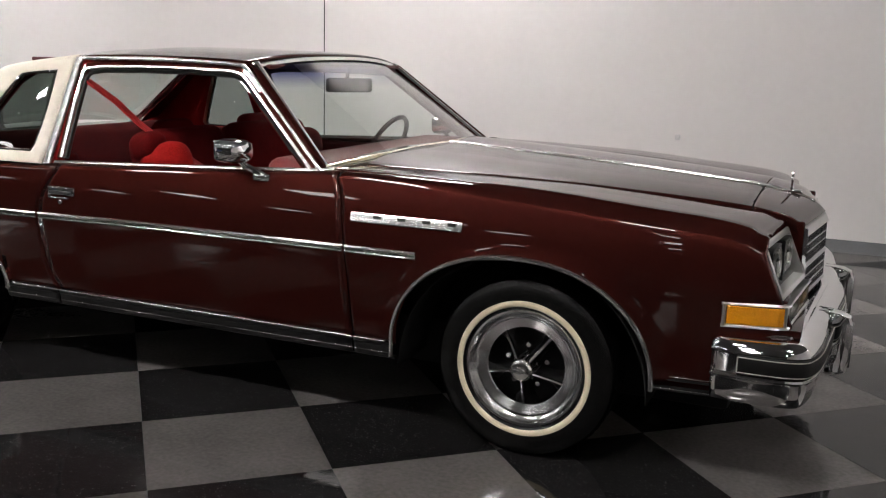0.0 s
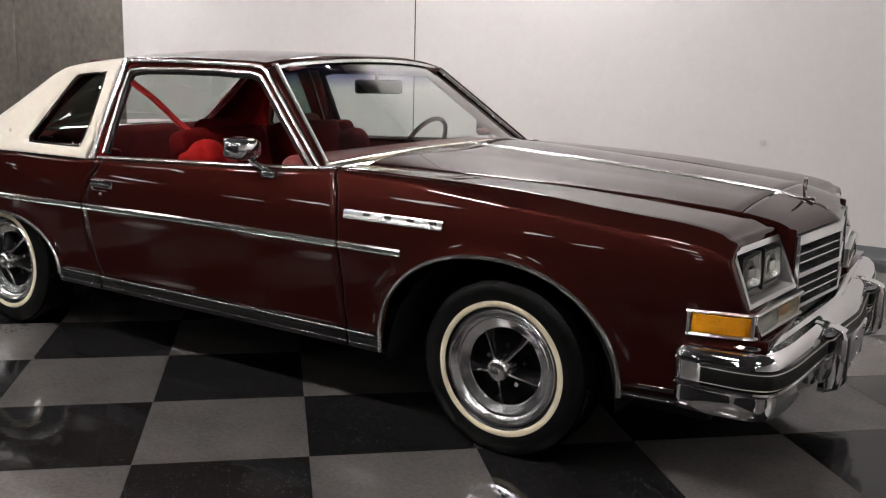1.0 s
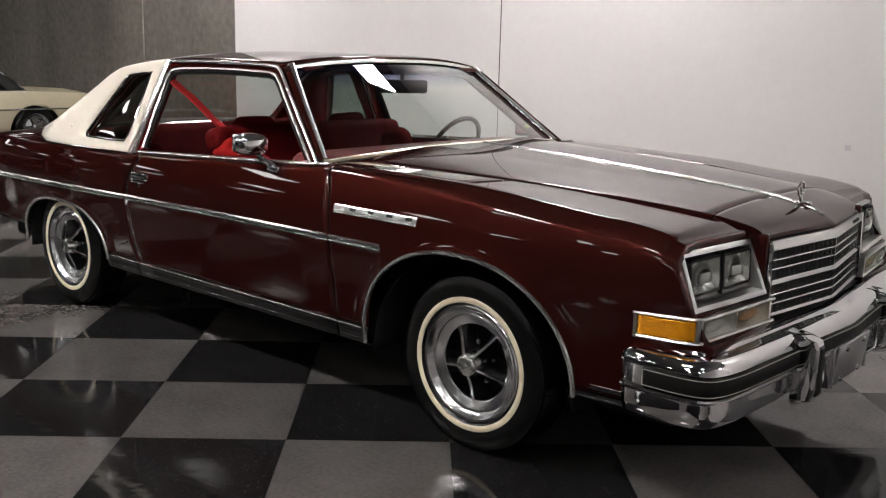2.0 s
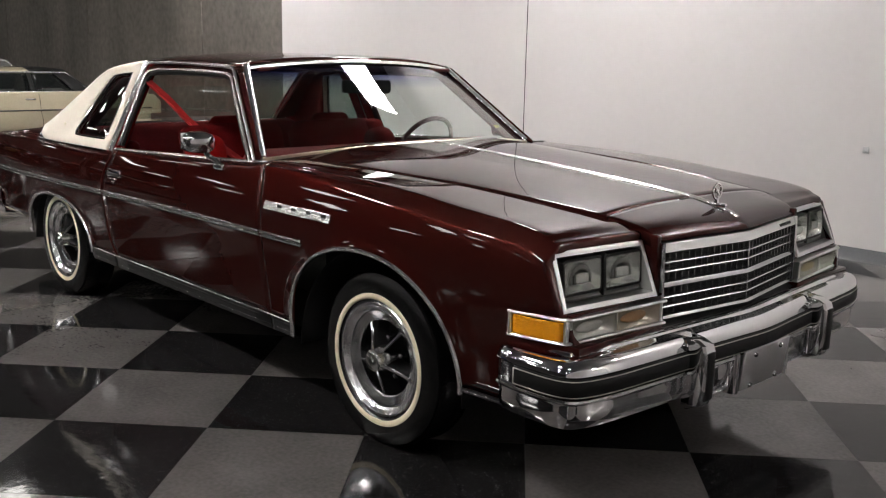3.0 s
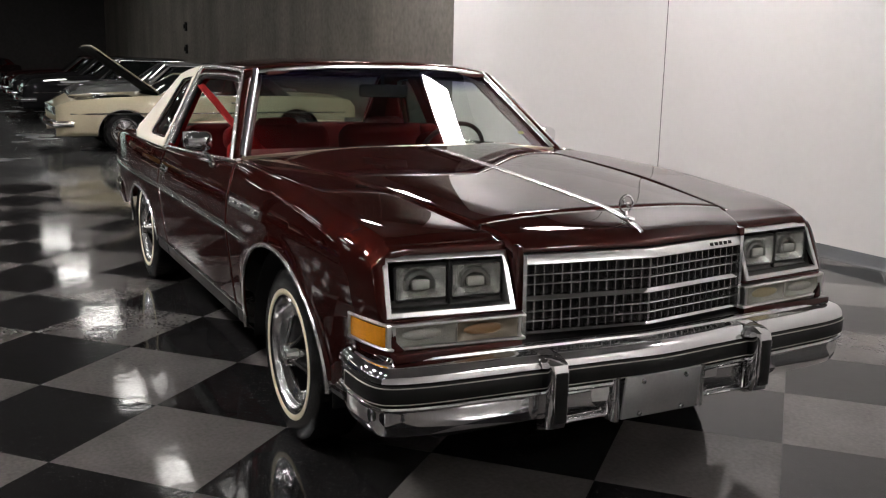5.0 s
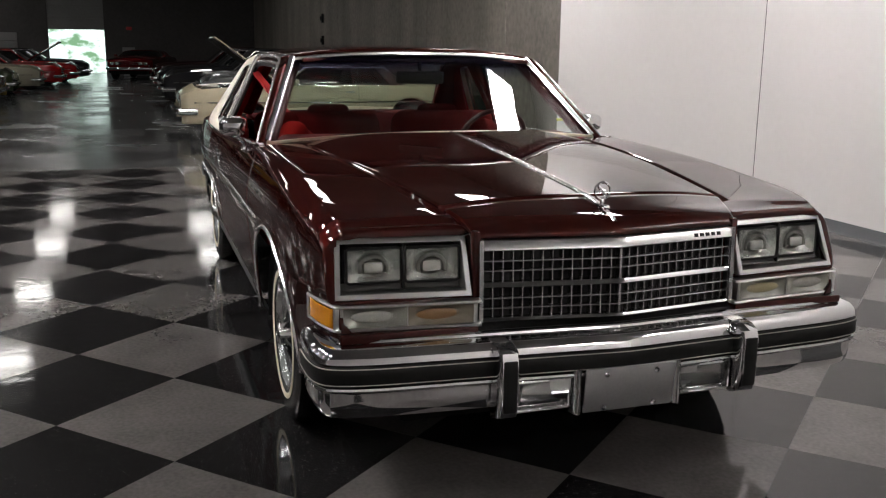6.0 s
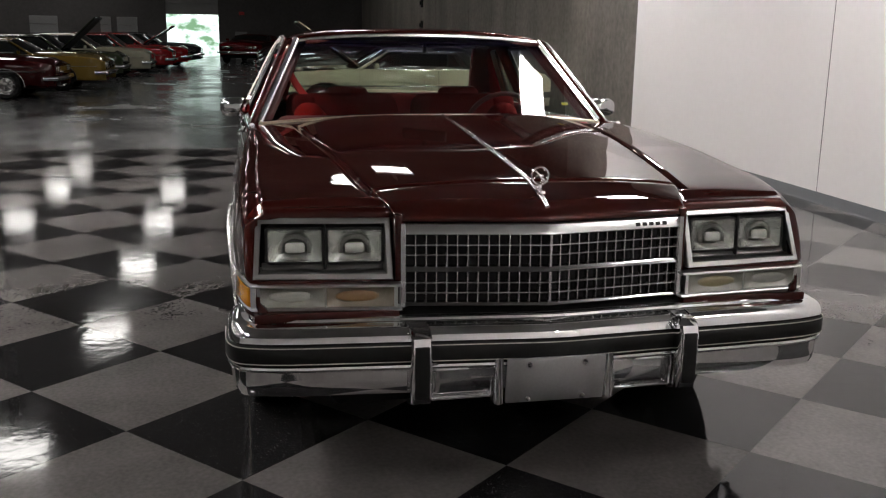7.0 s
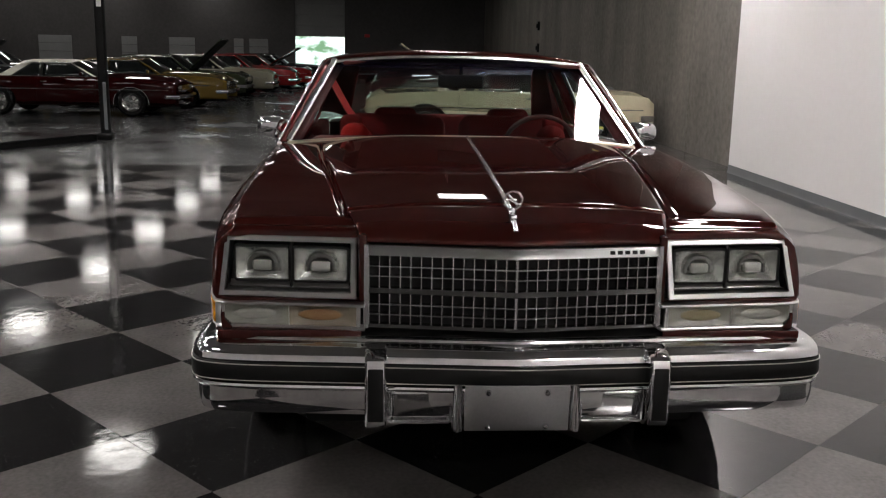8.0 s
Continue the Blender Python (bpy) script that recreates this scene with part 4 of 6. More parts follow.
# windshield: bowed sheet between its four corners
def screen(u, v, off=0.0):
    """u across, -1 to 1; v from base 0 to top 1."""
    xb, zb, yb = -0.885 + 0.160 * (1 - u * u), 1.006 + 0.050 * (1 - abs(u) ** 2.2), 0.862
    xt, zt, yt = -1.315 + 0.050 * (1 - u * u), 1.372 + 0.036 * (1 - abs(u) ** 2.4), 0.668
    bulge = 0.002 * math.sin(math.pi * v)
    return (xb + (xt - xb) * v + bulge * 0.5 + off, u * (yb + (yt - yb) * v) - 0.023 * (u + 1), zb + (zt - zb) * v + bulge + off)


w = part("windshield", sheet([[screen(-1 + k / 16, v / 12 * 1.03 - 0.03) for k in range(33)] for v in range(13)]), "glass", car, "clear tinted windshield with blue band along the top")
w.visible_shadow = False
part("header_trim", sweep([screen(-1 + k / 16, 1.0, 0.004) for k in range(33)], [(-0.009, -0.008), (-0.009, 0.005), (-0.005, 0.009), (0.003, 0.009), (0.008, 0.005), (0.010, -0.006)]), "trim", w, "bright windshield header moulding")
part("cowl_trim", sweep([screen(1 - k / 16, -0.030, 0.002) for k in range(33)], [(-0.006, -0.006), (-0.007, 0.004), (-0.003, 0.007), (0.003, 0.008), (0.006, 0.005), (0.008, -0.006)]), "gold_trim", w, "pale windshield base moulding")
cowl_rows = []
for dx, dz in ((-0.012, -0.004), (0.012, -0.006), (0.035, -0.014), (0.09, -0.034)):
    cowl_rows.append([(p[0] + dx, p[1], p[2] + dz) for p in (screen(-1 + k / 16, -0.030) for k in range(33))])
part("cowl_panel", sheet(cowl_rows), "paint", car, "burgundy cowl panel below the windshield", True, 0.004)
for s in (-1, 1):
    A0, A1 = Vector(screen(s, -0.02)), Vector(screen(s, 1.02))
    rows = []
    for k in range(9):
        v = k / 8
        p = A0.lerp(A1, v)
        q = Vector(on_side(-0.842 - 0.455 * v, 0.996 + 0.372 * v, s, 0.0 if s < 0 else -0.012))
        rows.append([tuple(p), tuple(p.lerp(q, 0.5) + Vector((0.012, s * 0.010, 0.008))), tuple(q + Vector((0.0, s * 0.004, 0))), tuple(q + Vector((-0.035, -s * 0.004, 0)))])
    part("windshield_pillar", sheet(rows), "paint", car, "burgundy windshield pillar", True, 0.012)
    part("pillar_moulding", sweep([tuple(A0.lerp(A1, k / 10) + Vector((0.006, s * 0.004, 0.006))) for k in range(11)], [(-0.020, -0.004), (-0.018, 0.005), (-0.012, 0.011), (-0.004, 0.014), (0.004, 0.014), (0.012, 0.011), (0.018, 0.005), (0.020, -0.004)], up=(0.55, s * 0.4, 0.7)), "trim", car, "bright windshield pillar moulding")
    rows = []
    for k in range(9):
        e = Vector(screen(s, -0.02 + 0.125 * k))
        rows.append([tuple(e + Vector((-0.006, -s * 0.004, -0.006))), tuple(e + Vector((-0.028, -s * 0.034, -0.004))), tuple(e + Vector((-0.060, -s * 0.050, 0.0))), tuple(e + Vector((-0.092, -s * 0.050, 0.004)))])
    part("pillar_garnish", sheet(rows), "dark_red", car, "dark red inner windshield pillar trim", True, 0.012)
    # drip rail and door window frame
    rail = [on_side(-0.862 - 0.455 * v, 0.994 + 0.372 * v, s, 0.012) for v in np.linspace(0, 0.96, 10)] + [on_side(x, roof_rail(x) - 0.006, s, 0.014) for x in np.linspace(-1.34, -2.20, 16)]
    part("drip_rail", sweep(rail, ring(0.0085, 10), up=(0, 1, 0)), "trim", car, "bright drip rail")
    DG = [(-0.905, 0.990), (-1.014, 1.079), (-1.114, 1.161), (-1.214, 1.243), (-1.294, 1.309), (-1.333, 1.336), (-1.385, 1.348), (-1.60, 1.354), (-1.85, 1.354), (-2.08, 1.349), (-2.166, 1.338), (-2.182, 1.318), (-2.178, 1.22), (-2.172, 1.12), (-2.166, 1.03), (-2.160, 0.955)]
    fr = part("door_frame", sweep([on_side(x, z, s, 0.004) for x, z in DG], [(-0.0085, -0.004), (-0.008, 0.006), (-0.004, 0.010), (0.004, 0.010), (0.008, 0.006), (0.0085, -0.004)], up=(0, s, 0.35)), "trim", doors[0 if s < 0 else 1], "bright door window frame")
    part("frame_band", sweep([on_side(x, z + (0.012 if z > 1.34 else 0.0), s, -0.003) for x, z in DG], [(-0.030, -0.004), (-0.030, 0.003), (0.030, 0.003), (0.030, -0.004)], up=(0, s, 0.35)), "paint", fr, "burgundy window frame channel")
    part("frame_seal", sweep([on_side(x * 0.985 - 0.024 if x > -2.1 else x + 0.022, z - 0.016 if z > 1.0 else z, s, -0.004) for x, z in DG], ring(0.010, 6), up=(0, 1, 0)), "rubber", fr)
    part("belt_moulding", sweep([(x, s * (half_width(x, shoulder(x)) - 0.014), shoulder(x) + 0.005) for x in np.linspace(-2.19, -0.80, 20)], ring(0.012, 10, 0.010)), "trim", doors[0 if s < 0 else 1], "bright belt moulding")
    part("pillar_band", sweep([on_side(-2.222, z, s, 0.012) for z in np.linspace(0.925, 1.385, 10)], [(-0.017, -0.004), (-0.015, 0.008), (-0.004, 0.010), (0, 0.004), (0.004, 0.010), (0.015, 0.008), (0.017, -0.004)], up=(0, s, 0.4)), "trim", car, "bright centre pillar moulding")
    part("sail_trim", sweep([on_side(x, z, s, 0.012) for x, z in SAIL[9:15]], ring(0.006, 6), up=(0, 1, 0)), "chrome", car, "thin bright trim below the vinyl")
    rows = [[on_side(-2.205, z, s, o) for z in np.linspace(0.93, 1.375, 8)] for o in (0.0, -0.05)]
    part("centre_pillar", sheet(rows), "red_lining", car, "red inner centre pillar", True, 0.03)

# door mirrors
for s in (-1, 1):
    bm = bmesh.new()
    secs = []
    for k, (dx, w2, h2) in enumerate(((-0.047, 0.062, 0.042), (-0.043, 0.067, 0.047), (-0.034, 0.067, 0.047), (-0.005, 0.0665, 0.0465), (0.026, 0.0655, 0.0455), (0.040, 0.061, 0.042), (0.050, 0.051, 0.035), (0.056, 0.032, 0.022), (0.058, 0.001, 0.001))):
        ringp = []
        for a in np.linspace(0, 2 * math.pi, 44, endpoint=False):
            ca, sa = math.cos(a), math.sin(a)
            e = 0.66
            ringp.append((dx, w2 * math.copysign(abs(ca) ** e, ca), h2 * math.copysign(abs(sa) ** e, sa)))
        secs.append(ringp)
    sheet(secs, bm, close=True)
    bmesh.ops.transform(bm, matrix=pose(-1.205 if s < 0 else -1.145, s * 0.985 - (0.05 if s > 0 else 0), 1.050, 0, 0, s * 12), verts=bm.verts)
    mir = part("side_mirror", bm, "chrome", car, "chrome door mirror on a short arm")
    bm = bmesh.new()
    sweep([(-1.20, s * 0.970, 1.022), (-1.175, s * 0.955, 0.990), (-1.13, s * 0.940, 0.968), (-1.09, s * 0.942, 0.952)], ring(0.014, 8, 0.011), up=(0, 1, 0), bm=bm)
    box(bm, (-1.105, s * 0.945, 0.950), (0.075, 0.022, 0.030), 0.008)
    if s > 0:
        bmesh.ops.translate(bm, vec=(0.06, -0.03, 0), verts=bm.verts)
    part("mirror_arm", bm, "chrome", mir)
    bm = bmesh.new()
    box(bm, (-1.252 if s < 0 else -1.192, s * 0.993 - (0.05 if s > 0 else 0), 1.056), (0.006, 0.112, 0.074), 0.002)
    part("mirror_glass", bm, "chrome", mir)

# ---- wheels ----
def road_wheel(x, s):
    y = 0.845
    e = car
    tyre_p = [(0.215, -0.085), (0.26, -0.100), (0.300, -0.098), (0.325, -0.085), (0.336, -0.062), (0.338, 0.0), (0.336, 0.062), (0.327, 0.084), (0.305, 0.096), (0.270, 0.100), (0.258, 0.100), (0.230, 0.098), (0.216, 0.085), (0.210, 0.06)]
    m = Matrix.Translation((x, s * y, 0.336)) @ (Matrix.Identity(4) if s > 0 else Matrix.Rotation(math.pi, 4, "Z")) @ Matrix.Rotation(0.28, 4, "Y")

    def add(name, bm, material, parent, label=""):
        bmesh.ops.transform(bm, matrix=m, verts=bm.verts)
        return part(name, bm, material, parent, label)

    w = add("wheel", lathe([(0.205, -0.07), (0.205, 0.05), (0.222, 0.076), (0.224, 0.088), (0.217, 0.095), (0.209, 0.093), (0.202, 0.084), (0.194, 0.073), (0.188, 0.070), (0.184, 0.073), (0.178, 0.072), (0.164, 0.063), (0.152, 0.061), (0.146, 0.057), (0.144, 0.045), (0.144, -0.01)], 64), "rim_metal", e, "chrome five-spoke road wheel")
    add("tyre", lathe(tyre_p, 72), "tyre", w, "black whitewall tyre")
    bm = bmesh.new()
    rows = []
    for yy in (-0.080, -0.074, -0.056, -0.050, 0.050, 0.056, 0.074, 0.080):
        inner = abs(yy) in (0.080, 0.050)
        rows.append([((0.3345 if inner or k % 4 in (2, 3) else 0.3383) * math.cos(2 * math.pi * k / 240), yy, (0.3345 if inner or k % 4 in (2, 3) else 0.3383) * math.sin(2 * math.pi * k / 240)) for k in range(240)])
    sheet(rows, bm, close=True)
    add("tread", bm, "tyre", w)
    add("whitewall_band", lathe([(0.231, 0.0985), (0.234, 0.1015), (0.244, 0.1030), (0.252, 0.1015), (0.254, 0.0990)], 72), "whitewall", w, "cream whitewall stripe")
    add("disc", lathe([(0.146, 0.000), (0.10, 0.004), (0.05, 0.020), (0.0001, 0.020)], 48), "wheel_black", w, "black wheel centre")
    for k in range(5):
        a = 2 * math.pi * k / 5
        bm = bmesh.new()
        ca, sa = math.cos(a), math.sin(a)
        pa, pb = Vector((-sa, 0, ca)), Vector((ca, 0, sa))
        rows = []
        for r, wd, hh in ((0.036, 0.020, 0.090), (0.058, 0.016, 0.082), (0.085, 0.015, 0.070), (0.115, 0.021, 0.058), (0.147, 0.040, 0.048)):
            c = pb * r
            rows.append([tuple(c + pa * -wd * 1.35 + Vector((0, 0.002, 0))), tuple(c + pa * -wd * 0.8 + Vector((0, hh * 0.8, 0))), tuple(c + pa * -wd * 0.3 + Vector((0, hh, 0))), tuple(c + Vector((0, hh + 0.004, 0))), tuple(c + pa * wd * 0.3 + Vector((0, hh, 0))), tuple(c + pa * wd * 0.8 + Vector((0, hh * 0.8, 0))), tuple(c + pa * wd * 1.35 + Vector((0, 0.002, 0)))])
        sheet(rows, bm)
        sp = add("spoke", bm, "wheel_black", w, "black spoke with bright ridge")
        bm = bmesh.new()
        sweep([tuple(pb * r + Vector((0, hh, 0))) for r, hh in ((0.040, 0.0975), (0.058, 0.0885), (0.085, 0.0765), (0.115, 0.0635), (0.146, 0.054))], ring(0.0062, 8), up=(0, 1, 0), bm=bm)
        add("ridge", bm, "chrome", sp)
        a2 = a + math.pi / 5
        bm = lathe([(0.0001, 0.034), (0.009, 0.034), (0.0115, 0.029), (0.0115, 0.0)], 8)
        bmesh.ops.translate(bm, vec=(0.078 * math.cos(a2), 0.012, 0.078 * math.sin(a2)), verts=bm.verts)
        add("lug_nut", bm, "chrome", w)
    add("hub_cap", lathe([(0.0001, 0.126), (0.012, 0.126), (0.014, 0.123), (0.029, 0.122), (0.038, 0.118), (0.042, 0.111), (0.044, 0.090), (0.049, 0.082), (0.050, 0.03)], 32), "hub", w, "round metal hub cap")
    return w


for x in (0.0, -2.957):
    for s in (-1, 1):
        road_wheel(x, s)

# ---- front end ----
for s in (-1, 1):
    INN = [(0.508, 0.709), (0.508, 0.852), (0.882, 0.852), (0.894, 0.709)]

    def nose(y, z, off=0.0):
        return (nose_x(y, z) + off, s * y, z)

    def dens(q, off):
        out = []
        for i in range(4):
            a, b = q[i], q[(i + 1) % 4]
            out += [nose(a[0] + (b[0] - a[0]) * k / 6, a[1] + (b[1] - a[1]) * k / 6, off) for k in range(6)]
        return out

    OUT2 = [(0.488, 0.691), (0.488, 0.869), (0.900, 0.869), (0.914, 0.691)]
    RIM = [(0.491, 0.694), (0.491, 0.866), (0.897, 0.866), (0.911, 0.694)]
    IN2 = [(0.505, 0.707), (0.505, 0.853), (0.884, 0.853), (0.896, 0.707)]
    hb = part("headlamp_bezel", sheet([dens(OUT2, -0.02), dens(OUT2, 0.010), dens(RIM, 0.014), dens(IN2, 0.014), dens(INN, 0.009), dens(INN, -0.075)], close=True), "bezel", car, "bright rectangular headlamp surround", True)
    bm = bmesh.new()
    sheet([[nose(y, z, -0.075) for y in np.linspace(0.50, 0.893, 12)] for z in np.linspace(0.699, 0.861, 5)], bm)
    part("lamp_housing", bm, "rubber", hb, "", False)
    for y in (0.600, 0.782):
        bm = bmesh.new()
        tilt = Matrix.Rotation(-0.06, 4, "Y") @ Matrix.Rotation(s * 0.08, 4, "Z")
        sweep([Vector(nose(y, 0.786, -0.004)) + tilt.to_3x3() @ Vector((0, cy * 0.086, cz * 0.054)) for cy, cz in ((-1, -0.9), (-0.9, -1), (0.9, -1), (1, -0.9), (1, 0.9), (0.9, 1), (-0.9, 1), (-1, 0.9))], [(-0.004, -0.034), (0.004, -0.034), (0.004, 0.006), (-0.004, 0.006)], up=(1, 0, 0), closed=True, bm=bm)
        lamp = part("headlamp", bm, "rubber", hb, "rectangular sealed-beam headlamp")
        bm = bmesh.new()
        for (w2, h2, dx) in ((0.166, 0.103, 0.0),):
            rows = []
            for j in range(13):
                v = -1 + j / 6
                rows.append([(0.010 - 0.010 * (abs(u) ** 3 + abs(v) ** 3) / 2 - 0.0011 * (i % 2), u * w2 / 2, v * h2 / 2) for i, u in enumerate(np.linspace(-1, 1, 49))])
            sheet(rows, bm)
        bmesh.ops.transform(bm, matrix=Matrix.Translation(nose(y, 0.786, 0.000)) @ tilt, verts=bm.verts)
        part("lens", bm, "lamp_glass", lamp, "clear fluted glass lens", False).visible_shadow = False
        rows = []
        for j in range(11):
            v = -1 + j / 5
            rows.append([(-0.002 - 0.030 * (1 - u * u) * (1 - 0.6 * v * v), u * 0.082, v * 0.0505) for u in np.linspace(-1, 1, 15)])
        bm = sheet(rows)
        bmesh.ops.transform(bm, matrix=Matrix.Translation(nose(y, 0.786, 0.001)) @ tilt, verts=bm.verts)
        part("bowl", bm, "bowl", lamp, "bright lamp reflector")
        bm = bmesh.new()
        box(bm, (-0.008, 0, -0.006), (0.012, 0.062, 0.034), 0.010, 2)
        bmesh.ops.transform(bm, matrix=Matrix.Translation(nose(y, 0.786, 0.0)) @ tilt, verts=bm.verts)
        part("bulb", bm, "lamp_white", lamp)
        bm = sweep([(-0.016, 0.043 * math.cos(a), -0.010 + 0.038 * math.sin(a)) for a in np.linspace(-0.35, math.pi + 0.35, 17)], ring(0.008, 6, 0.006), up=(1, 0, 0))
        bmesh.ops.transform(bm, matrix=Matrix.Translation(nose(y, 0.786, 0.0)) @ tilt, verts=bm.verts)
        part("bulb_shield", bm, "shield_dark", lamp)
    bm = bmesh.new()
    box(bm, nose(0.691, 0.780, -0.02), (0.05, 0.010, 0.145), 0.003, 1)
    part("divider", bm, "rubber", hb)
    bm = bmesh.new()
    sheet([[nose(y, z, o) for y in np.linspace(0.512, 0.884, 16)] for z, o in ((0.712, -0.016), (0.715, -0.030), (0.730, -0.036))], bm)
    part("lower_reflector", bm, "shield_dark", hb, "dull strip below the lamps", True)
    # parking lamp band with wrap-round amber marker
    def band(y, z, off=0.0):
        return (0.872 + 0.040 * (0.9 - y) / 0.4 + off, s * y, z)

    pb = bmesh.new()
    path = [(0.672, s * 0.958, 0.638), (0.76, s * 0.945, 0.640), (0.84, s * 0.925, 0.640), (0.868, s * 0.914, 0.640), (0.876, s * 0.900, 0.640)] + [band(y, 0.638) for y in np.linspace(0.86, 0.462, 10)]
    if s > 0:
        path.reverse()
    sweep(path, [(-0.034, -0.042), (0.006, -0.042), (0.009, -0.037), (0.006, -0.033), (-0.030, -0.032), (-0.030, 0.031), (0.006, 0.032), (0.009, 0.036), (0.006, 0.041), (-0.034, 0.041)], bm=pb)
    park = part("parking_lamp", pb, "bezel", car, "bright parking lamp frame wrapping the corner")
    rows = [[(x, s * (spline([0.66, 0.76, 0.84, 0.88], [0.963, 0.951, 0.931, 0.914])(x)), z) for x in np.linspace(0.690, 0.864, 10)] for z in (0.609, 0.612, 0.640, 0.666, 0.669)]
    for xe, ye in ((0.681, 0.958), (0.868, 0.912)):
        bm = bmesh.new()
        box(bm, (xe, s * ye, 0.6385), (0.012, 0.018, 0.076), 0.004, 2)
        part("marker_end", bm, "bezel", park)
    part("marker_lens", sheet(rows), "amber", park, "amber side marker lens", True, 0.006)
    part("liner", sheet([[band(y, z, -0.028) for y in np.linspace(0.90, 0.466, 6)] for z in (0.607, 0.669)]), "rubber", park)
    for yb, wb in ((0.896, 0.010), (0.694, 0.003), (0.481, 0.012)):
        bm = bmesh.new()
        box(bm, band(yb, 0.638, -0.012), (0.030, wb, 0.064), 0.001, 1)
        part("divider", bm, "bezel", park)
    for y0, y1, inner in ((0.892, 0.696, False), (0.692, 0.487, True)):
        rows = [[band(y, z, 0.003 + 0.0026 * (i % 2)) for i, y in enumerate(np.linspace(y0, y1, 61))] for z in (0.608, 0.640, 0.668)]
        part("lens", sheet(rows), "rib_glass", park, "clear ribbed lens", False).visible_shadow = False
        rows = []
        for j in range(9):
            v = -1 + j / 4
            rows.append([band((y0 + y1) / 2 + u * (y0 - y1) / 2, 0.6385 + v * 0.0315, -0.001 - 0.024 * (1 - abs(u) ** 2.5) * (1 - 0.9 * v * v)) for u in np.linspace(-1.0, 1.0, 15)])
        part("bowl", sheet(rows), "bowl_orange" if inner and s < 0 else "bowl_dull", park, "reflector tinted orange by its bulb" if inner and s < 0 else "dull bright reflector")
    # the far-side inner bulb has a paler, yellower colour than the near one
    for yb, look_mat, lab in ((0.794, "lamp_white", "pale bulb behind the ribbed lens"), (0.592, "lens_orange" if s < 0 else "lens_pale", "orange bulb behind the ribbed lens" if s < 0 else "paler amber bulb behind the ribbed lens")):
        bm = bmesh.new()
        bmesh.ops.create_uvsphere(bm, u_segments=20, v_segments=10, radius=0.016)
        bmesh.ops.scale(bm, vec=(0.5, 4.6, 1.15), verts=bm.verts)
        bmesh.ops.translate(bm, vec=band(yb, 0.6395, -0.018), verts=bm.verts)
        part("bulb", bm, look_mat, park, lab)
    bm = bmesh.new()
    box(bm, (0.838, s * 0.69, 0.584), (0.165, 0.44, 0.028), 0.005)
    part("valance", bm, "paint", car, "burgundy filler below the lamps")
    bm = bmesh.new()
    box(bm, (0.84, s * 0.69, 0.681), (0.06, 0.42, 0.018), 0.004)
    part("lamp_sill", bm, "paint", car)


def grille_x(y, z):
    return 0.890 + 0.062 * (1 - abs(y) / 0.45) - 0.03 * (z - 0.6)


gr = empty("grille", "", "")
gr.parent = car
bm = bmesh.new()
sheet([[(grille_x(y, z) - 0.035, y, z) for y in np.linspace(-0.45, 0.45, 31)] for z in (0.600, 0.73, 0.862)], bm)
part("backing", bm, "grille_black", gr, "black behind the grille", False)
for z0, z1, pr in ((0.828, 0.860, 0.012), (0.709, 0.727, 0.010), (0.600, 0.613, 0.010)):
    bm = bmesh.new()
    zc, hh = (z0 + z1) / 2, (z1 - z0) / 2
    path = [(grille_x(y, zc), y, zc) for y in np.linspace(-0.458, 0.458, 33)]
    back = 0.011 * hh / 0.016
    sweep(path, [(-0.02, -hh), (pr - 0.003, -hh), (pr, -hh + 0.003), (pr - back, hh - 0.003), (pr - back - 0.004, hh), (-0.02, hh)], bm=bm)
    part("grille_rail", bm, "bezel" if hh > 0.015 else "satin", gr, "bright horizontal grille rail")
for s in (-1, 1):
    bm = bmesh.new()
    sweep([(grille_x(0.45, z), s * 0.457, z) for z in (0.600, 0.73, 0.862)], [(-0.007, -0.02), (0.007, -0.02), (0.007, 0.014), (-0.007, 0.014)], up=(1, 0, 0), bm=bm)
    part("grille_end", bm, "chrome", gr)
for z in (0.642, 0.674, 0.762, 0.793):
    bm = bmesh.new()
    sweep([(grille_x(y, z), y, z) for y in np.linspace(-0.452, 0.452, 33)], [(-0.022, -0.0026), (0.003, -0.0026), (0.006, 0), (0.003, 0.0026), (-0.022, 0.0026)], bm=bm)
    part("grille_bar", bm, "bar_grey", gr)
for k in range(-14, 15):
    y = 0.0321 * k
    bm = bmesh.new()
    for z0, z1 in ((0.612, 0.710), (0.726, 0.829)):
        zm = (z0 + z1) / 2
        box(bm, (grille_x(y, zm) - 0.008, y, zm), (0.026, 0.0032 if k else 0.008, z1 - z0), 0, 1, Matrix.Rotation(-0.03, 4, "Y"))
    part("grille_bar", bm, "bar_grey", gr, smooth=False)
# maker's badge as plain dark bars
bm = bmesh.new()
for k in range(5):
    y = 0.300 + 0.024 * k
    box(bm, (grille_x(y, 0.844) + 0.0075, y, 0.844), (0.003, 0.016, 0.012), 0.001, 1, Matrix.Rotation(-0.37, 4, "Y"))
part("badge", bm, "rubber", gr, "small dark badge on the grille rail")

# ---- front bumper ----
half = [(0.655, 0.982), (0.74, 0.993), (0.83, 0.992), (0.895, 0.984), (0.940, 0.962), (0.965, 0.912), (0.985, 0.81), (0.998, 0.65), (1.012, 0.45), (1.030, 0.20), (1.042, 0.05), (1.044, 0.0)]
bxy = spline([i for i in range(len(half))], [p[0] for p in half]), spline([i for i in range(len(half))], [p[1] for p in half])
ts = np.linspace(0, len(half) - 1, 45)
plan = [(bxy[0](t), -bxy[1](t)) for t in ts] + [(bxy[0](t), bxy[1](t)) for t in ts[-2::-1]]


